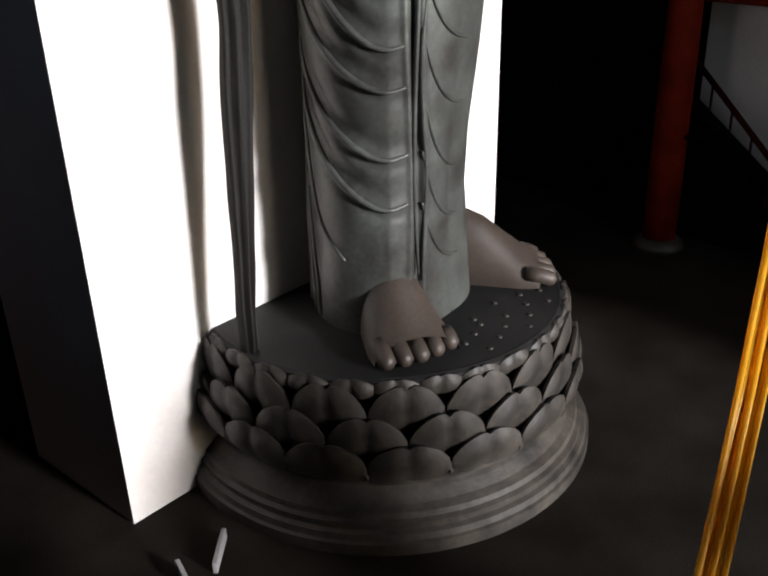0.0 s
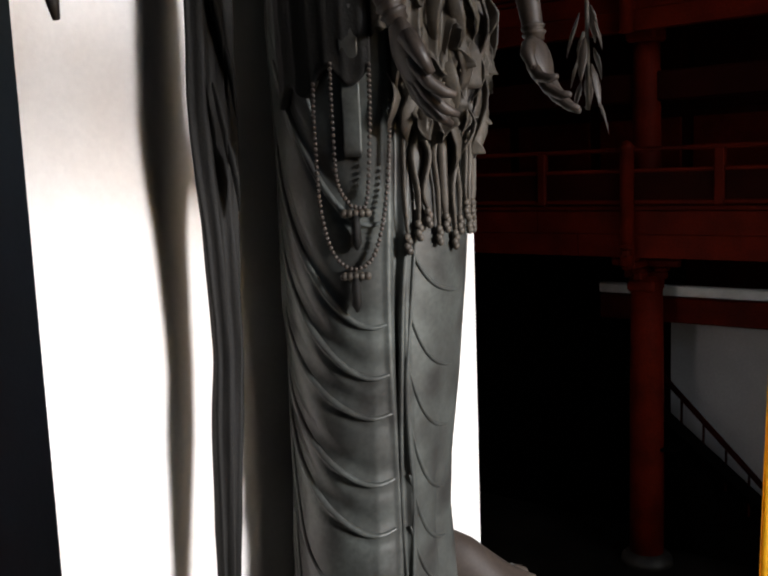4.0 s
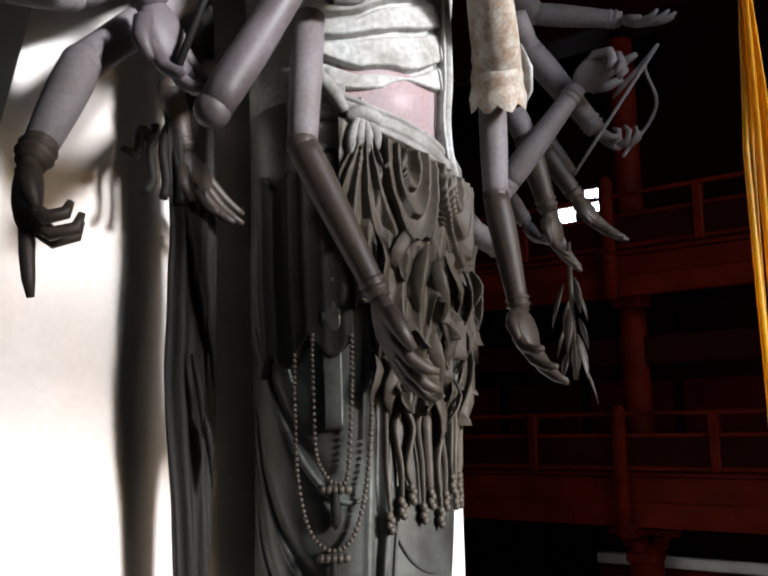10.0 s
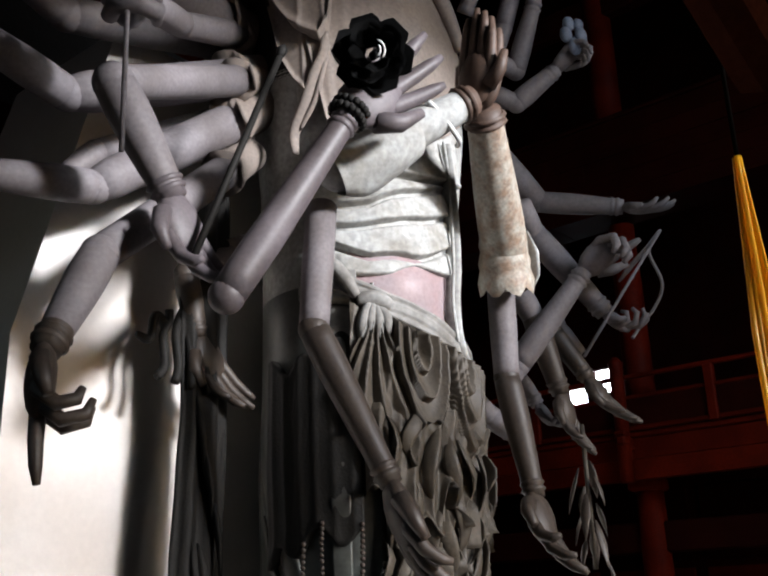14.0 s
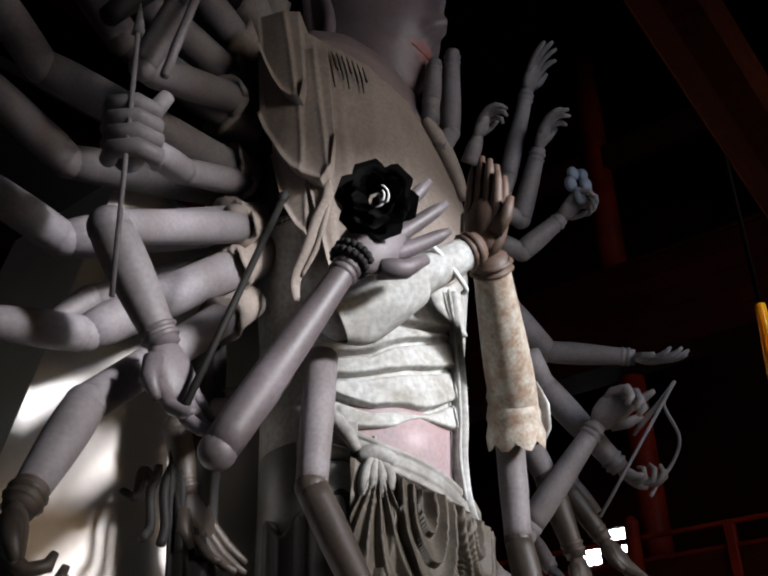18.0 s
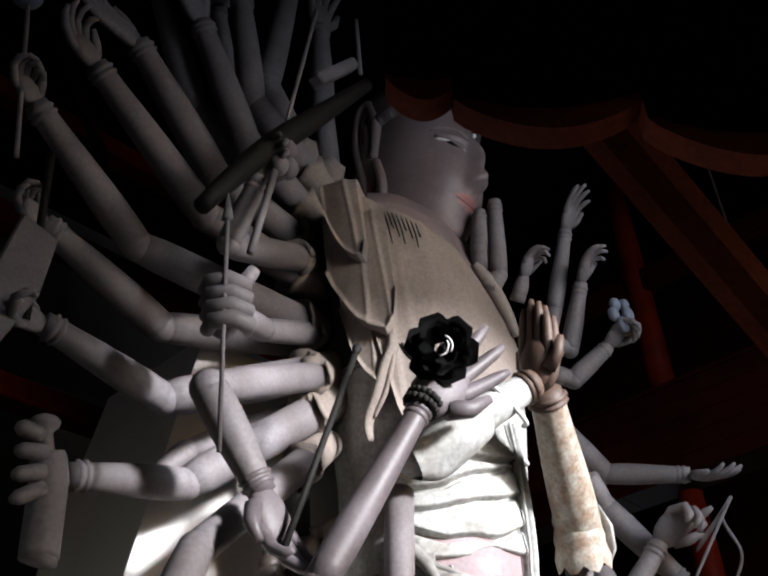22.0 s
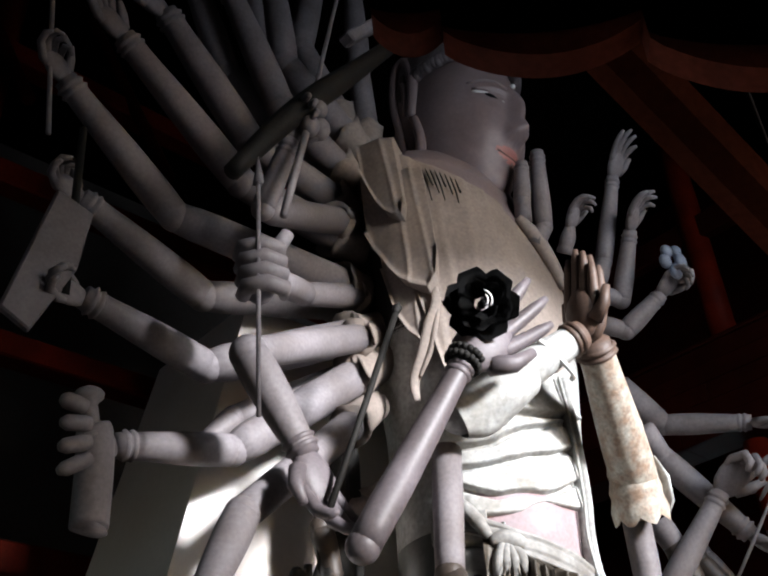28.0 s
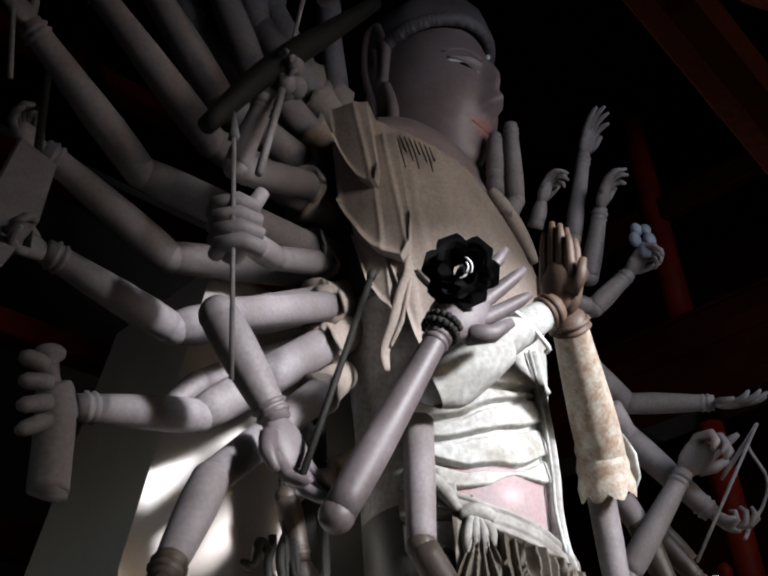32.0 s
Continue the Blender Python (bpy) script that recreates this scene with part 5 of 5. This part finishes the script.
ring_of(petal_mesh(1.02, 0.60, 0.19), "petal", COUNT, 2.50, 0.62, 0.0)


def scallop_mesh(width, height, out):
    bm = bmesh.new()
    n = 8
    top, low = [], []
    for k in range(n + 1):
        u = 2 * k / n - 1
        o = out * math.sqrt(max(0, 1 - u * u * 0.85))
        top.append(bm.verts.new((u * width / 2, -o, height)))
        low.append(bm.verts.new((u * width / 2, -o * 0.92, 0)))
    for k in range(n):
        bm.faces.new((low[k], low[k + 1], top[k + 1], top[k]))
    bm.faces.new(top + [bm.verts.new((width / 2, 0.2, height)), bm.verts.new((-width / 2, 0.2, height))])
    bm.faces.new(low[::-1] + [bm.verts.new((-width / 2, 0.2, 0)), bm.verts.new((width / 2, 0.2, 0))])
    return mesh_of("scallop", bm, STONE, False)


for lvl in range(3):
    ring_of(scallop_mesh(0.94, 0.09, 0.20 - 0.05 * lvl), "scallop", COUNT, 2.46 - 0.02 * lvl, 0.72 - 0.10 * lvl, 0.0)
ring_of(petal_mesh(0.62, 0.30, 0.10, 0.04), "rim_curl", 30, 2.34, 1.67, 0.25)
seed = bmesh.new()
ball(seed, (0, 0, 0), (0.042, 0.042, 0.014), 0, 4, 8)
seed = mesh_of("seed", seed, STONE)
for k in range(90):
    a, r = k * 2.39996, 1.55 + 0.78 * ((k * 0.7549) % 1)
    x, y = r * math.sin(a), -r * math.cos(a)
    if y < 0.2 and x > -0.6:
        ob = new("seed", seed)
        ob.parent = pedestal
        ob.location = (x, y, 1.952)

# ---- what the statue holds ----
GROUPED = "held emblems"
lotus = thing("lotus_flower", "black lacquered lotus flower held before the chest", "flower", (-2.42, -2.25, 13.14), GROUPED)
TO_EYE = Vector((-0.72, -0.60, -0.35)).normalized()
lotus.matrix_basis = Matrix.Translation((-2.45, -2.24, 13.07)) @ Matrix.Scale(0.92, 4) @ TO_EYE.to_track_quat("Z", "Y").to_matrix().to_4x4()


def leaf_mesh(length, wide, cup, material=BLACK):
    bm = bmesh.new()
    grid = []
    for i in range(7):
        v = i / 6
        half = wide * math.sin(math.pi * (0.15 + 0.72 * v)) ** 0.8 * (1 - 0.12 * math.cos(9 * v))
        grid.append([bm.verts.new((half * u, 0.08 + length * v, cup * (v * v + 0.6 * abs(u) * math.sin(math.pi * v)))) for u in (-1, -0.5, 0, 0.5, 1)])
    for a, b in zip(grid, grid[1:]):
        for k in range(4):
            bm.faces.new((a[k], a[k + 1], b[k + 1], b[k]))
    bmesh.ops.solidify(bm, geom=bm.faces[:], thickness=0.025)
    return mesh_of("petal", bm, material)


for count, ln, wd, cup, z in ((6, 0.34, 0.21, 0.05, 0.0), (5, 0.26, 0.19, 0.14, 0.04), (4, 0.16, 0.13, 0.20, 0.07)):
    me = leaf_mesh(ln, wd, cup)
    for k in range(count):
        ob = new("petal", me)
        ob.parent = lotus
        ob.matrix_local = Matrix.Translation((0, 0, z)) @ Matrix.Rotation(2 * math.pi * (k + 0.25) / count + 0.1 * math.sin(5 * k), 4, "Z") @ Matrix.Rotation(0.12 * math.sin(3 * k + z * 40), 4, "X")
for k, (r, a0, a1) in enumerate(((0.12, -0.7, 1.2), (0.075, -1.0, 0.8))):
    bm = bmesh.new()
    tube(bm, [(r * math.cos(a0 + (a1 - a0) * i / 8), r * math.sin(a0 + (a1 - a0) * i / 8), 0.235 + 0.02 * k) for i in range(9)], [0.004] + [0.011] * 7 + [0.004], 6)
    part("inner_rim", bm, WHITE, lotus, "thin white rim", smooth=True)
bm = bmesh.new()
tube(bm, smooth_line([(0, 0, 0), (0.1, 0.12, -0.3), (0.25, 0.2, -0.6)], 5), [0.05] * 11, 8)
part("stem", bm, BLACK, lotus, smooth=True)


def bar(name, a, b, r, material, parent=None, sides=10, r2=None, label=""):
    bm = bmesh.new()
    tube(bm, [a, b], [r, r2 if r2 is not None else r], sides)
    return part(name, bm, material, parent, label, True)


arrow = thing("arrow", "long thin metal arrow gripped in a raised fist", "arrow", (-4.53, -1.22, 13.08), GROUPED)
bar("shaft", (0.10, 0.07, -1.42), (-0.08, -0.07, 1.15), 0.024, GREY, arrow)
bar("point", (-0.08, -0.07, 1.12), (-0.10, -0.08, 1.47), 0.07, GREY, arrow, 4, 0.005)

rod = thing("rod", "slender dark rod held slantwise across the side", "rod", (-3.56, -1.03, 10.95), GROUPED)
bar("shaft", (0, 0, 0), (0.90, -0.17, 2.50), 0.035, DARK, rod)
bm = bmesh.new()
tube(bm, [(0.87, -0.165, 2.42), (0.91, -0.17, 2.54), (0.94, -0.175, 2.62)], [0.03, 0.06, 0.01], 8)
part("tip", bm, DARK, rod, smooth=True)

axe = thing("axe", "broad grey painted ritual axe in an outstretched palm", "axe", (-5.95, 0.3, 13.5), GROUPED)
bm = bmesh.new()
out = [(-0.12, 0.90), (0.30, 0.76), (0.22, 0.0), (-0.14, -0.86), (-0.46, -0.70)]
for y in (-0.05, 0.05):
    for x, z in out:
        bm.verts.new((x, y, z))
bm.verts.ensure_lookup_table()
bm.faces.new(bm.verts[:5])
bm.faces.new(bm.verts[5:][::-1])
for i in range(5):
    bm.faces.new((bm.verts[i], bm.verts[(i + 1) % 5], bm.verts[5 + (i + 1) % 5], bm.verts[5 + i]))
bmesh.ops.bevel(bm, geom=bm.edges[:], offset=0.02, segments=1, affect="EDGES")
part("blade", bm, MAUVE, axe, "flat grey blade")
bar("handle", (0.16, 0.02, -0.3), (0.05, 0.02, 1.9), 0.045, DARK, axe)

hilt = thing("sword_hilt", "grey turned sword hilt held upright in a fist", "sword", (-5.22, 0.42, 11.9), GROUPED)
bm = bmesh.new()
tube(bm, smooth_line([(0.05, 0, -0.94), (0.045, 0, -0.90), (0.02, 0, -0.3), (-0.02, 0, -0.02), (-0.05, 0, 0.05)], 4), [0.12, 0.15, 0.175, 0.178, 0.18, 0.18, 0.18, 0.18, 0.18, 0.18, 0.18, 0.178, 0.175, 0.17, 0.16, 0.13, 0.09], 18)
part("grip", bm, GREY, hilt, smooth=True)
bm = bmesh.new()
tube(bm, [(-0.05, 0, 0.0), (-0.08, 0, 0.10), (-0.11, 0, 0.26), (-0.12, 0, 0.31), (-0.13, 0, 0.36), (-0.135, 0, 0.40), (-0.14, 0, 0.44)], [0.12, 0.085, 0.075, 0.14, 0.15, 0.12, 0.04], 18)
part("pommel", bm, GREY, hilt, smooth=True)
for a, b, r in (((-0.20, -0.16, 0.13), (-0.46, -0.14, 0.16), 0.085), ((-0.16, -0.2, -0.04), (-0.44, -0.18, -0.10), 0.08), ((-0.14, -0.2, -0.22), (-0.42, -0.18, -0.34), 0.08), ((-0.12, -0.2, -0.38), (-0.40, -0.2, -0.58), 0.075)):
    bm = bmesh.new()
    a, b = Vector(a), Vector(b)
    tube(bm, [a, a.lerp(b, 0.3), a.lerp(b, 0.8), b], [r * 0.8, r, r * 0.95, r * 0.5], 12)
    part("guard_knob", bm, GREY, hilt, smooth=True)

bow = thing("bow", "dark wooden bow with a taut string held aloft", "bow", (-4.0, -1.1, 15.4), GROUPED)
bm = bmesh.new()
tube(bm, smooth_line([(-0.80, 0.02, -1.00), (-0.25, -0.03, -0.05), (0.28, -0.05, 0.73), (0.90, -0.02, 1.59), (1.9, 0.05, 3.0)], 6), [0.10 + 0.06 * math.sin(math.pi * k / 24) for k in range(25)], 10)
part("limb", bm, DARK, bow, smooth=True)
bm = bmesh.new()
box(bm, -0.09, 0.09, -0.11, 0.11, -0.62, 0.62, bevel=0.03)
blk = part("block", bm, GREY, bow, "pale grey squared block")
blk.location, blk.rotation_euler = (1.40, 0.2, 3.0), (0, radians(38), 0)
bar("string", (0.30, 0, 0.9), (0.86, 0, 3.75), 0.028, GREY, bow)
bar("cord", (1.79, 0.1, 4.45), (1.84, 0.1, 3.25), 0.035, GREY, bow)
bar("nock", (0.10, -0.1, 0.07), (-0.22, -0.1, -1.38), 0.045, GREY, bow)
for at, size in (((0.12, -0.12, 0.1), 0.12), ((0.28, -0.1, 0.16), 0.13), ((0.24, -0.14, 0.42), 0.11)):
    bm = bmesh.new()
    ball(bm, at, (size, size, size * 1.15), 0, 8, 12)
    part("knob", bm, GREY, bow, smooth=True)

staff = thing("ball_staff", "thin staff with a round blue-grey ball on top", "staff", (-6.58, 0.35, 17.34), GROUPED)
bar("shaft", (0.32, 0, -2.2), (0, 0, 0.2), 0.03, GREY, staff)
bm = bmesh.new()
ball(bm, (-0.03, 0, 0.33), (0.20, 0.20, 0.21), 0, 12, 16)
part("ball", bm, BLUE, staff, smooth=True)

emblem = thing("cloud_emblem", "pale blue cloud-shaped emblem in a raised palm", "emblem", (2.22, -2.14, 15.55), GROUPED)
bm = bmesh.new()
for x, z, r in ((0, 0, 0.13), (-0.11, 0.17, 0.12), (0.10, 0.20, 0.13), (-0.06, 0.36, 0.11), (0.07, 0.37, 0.10)):
    ball(bm, (x, -0.6 * x, z), (r, 0.08, r), 0, 8, 10)
part("cloud", bm, BLUE, emblem, smooth=True)

ringlet = thing("rope_ring", "thin curved wire loop below an outer fist", "ring", (3.45, -2.34, 12.72), GROUPED)
bm = bmesh.new()
tube(bm, smooth_line([(-0.02, -0.2, 0.25), (0.0, 0, 0.0), (0.19, -0.06, -0.44), (0.22, 0.1, -0.75), (0.10, 0.28, -1.0), (-0.2, 0.3, -1.25)], 6), [0.024] * 31, 6)
part("wire", bm, GREY, ringlet, smooth=True)
bar("stick", (-1.0, 0.65, -1.6), (0.02, -0.2, 0.27), 0.022, GREY, ringlet)
bm = bmesh.new()
tube(bm, [(-0.06, 0.47, -0.36), (-0.05, 0.33, -0.22), (-0.03, 0.0, 0.05), (-0.02, -0.2, 0.26)], [0.03, 0.07, 0.055, 0.02], 8, 0, 0.4)
part("blade", bm, GREY, ringlet, "flat grey blade", smooth=True)

willow = thing("willow_sprig", "drooping carved leaf sprig hanging from a lowered palm", "sprig", (2.52, -1.52, 9.75), GROUPED)
for k in range(11):
    a, ln = 2.4 * k, 0.42 + 0.12 * math.sin(2 * k)
    p = Vector((0.10 * math.cos(a), 0.10 * math.sin(a), 0.05 - 0.11 * k))
    way = Vector((0.35 * math.cos(a), 0.35 * math.sin(a), -1.0)).normalized()
    bm = bmesh.new()
    tube(bm, [p, p + way * ln * 0.3, p + way * ln * 0.6, p + way * ln * 0.85 + Vector((0, 0, -0.03)), p + way * ln + Vector((0, 0, -0.08))], [0.015, 0.06, 0.065, 0.035, 0.004], 8, 0, 0.3)
    part("leaf", bm, BROWN, willow, smooth=True)
bar("stem", (0, 0, 0.5), (0.02, 0, -1.3), 0.03, SKIRT, willow)

# ---- yellow ribbon that hangs by the walk ----
ribbon = thing("ribbon", "long pleated yellow satin ribbon hanging free", "ribbon", (-1.36, -5.11, 11.4))
SIDE = Vector((0.588, -0.809, 0))
RIBBON = [(-3.6, 0.9), (-2.75, 1.9), (-2.3, 2.5), (-1.75, 3.3), (-1.35, 4.3), (-1.06, 6.0), (-0.95, 7.5), (-1.0, 9.0), (-1.1, 10.2), (-1.42, 11.4)]
for k in range(7):
    line, rad = [], []
    for i in range(70):
        z = 11.4 - 10.5 * i / 69
        open_up = 0.2 + 0.8 * min(1, i / 9)
        x = float(np.interp(z, [q for _, q in RIBBON], [q for q, _ in RIBBON]))
        line.append(Vector((x + 0.06, -4.72 + 0.22 * x - 0.08, z)) - ribbon.location + SIDE * (0.034 * (k - 3) * open_up + 0.012 * math.sin(1.1 * z + 2 * k)) + Vector((-0.809, -0.588, 0)) * 0.03 * math.sin(2.3 * k + 0.3 * z))
        rad.append(0.028 * (0.6 + 0.4 * open_up) * (1 + 0.12 * math.sin(1.7 * z + k)))
    bm = bmesh.new()
    tube(bm, line, rad, 8, 0, 0.6)
    part("strand", bm, YELLOW, ribbon, smooth=True)
bar("cord", (0, 0, -0.05), (0, 0, 13.61), 0.02, WOOD, ribbon, label="thin dark cord up to the roof")

# loose pieces on the floor by the pedestal
for at, turn, ln in (((-3.45, -0.02, GROUND), 40, 0.62), ((-3.98, 0.02, GROUND), 70, 0.34)):
    plank = thing("plank", "worn pale-edged wooden offcut lying on the floor", "plank", at, "loose offcuts")
    plank.rotation_euler = (0, 0, radians(turn))
    part("board", new_box(-ln / 2, ln / 2, -0.03, 0.03, 0, 0.16, bevel=0.01), GREYPLASTER, plank)
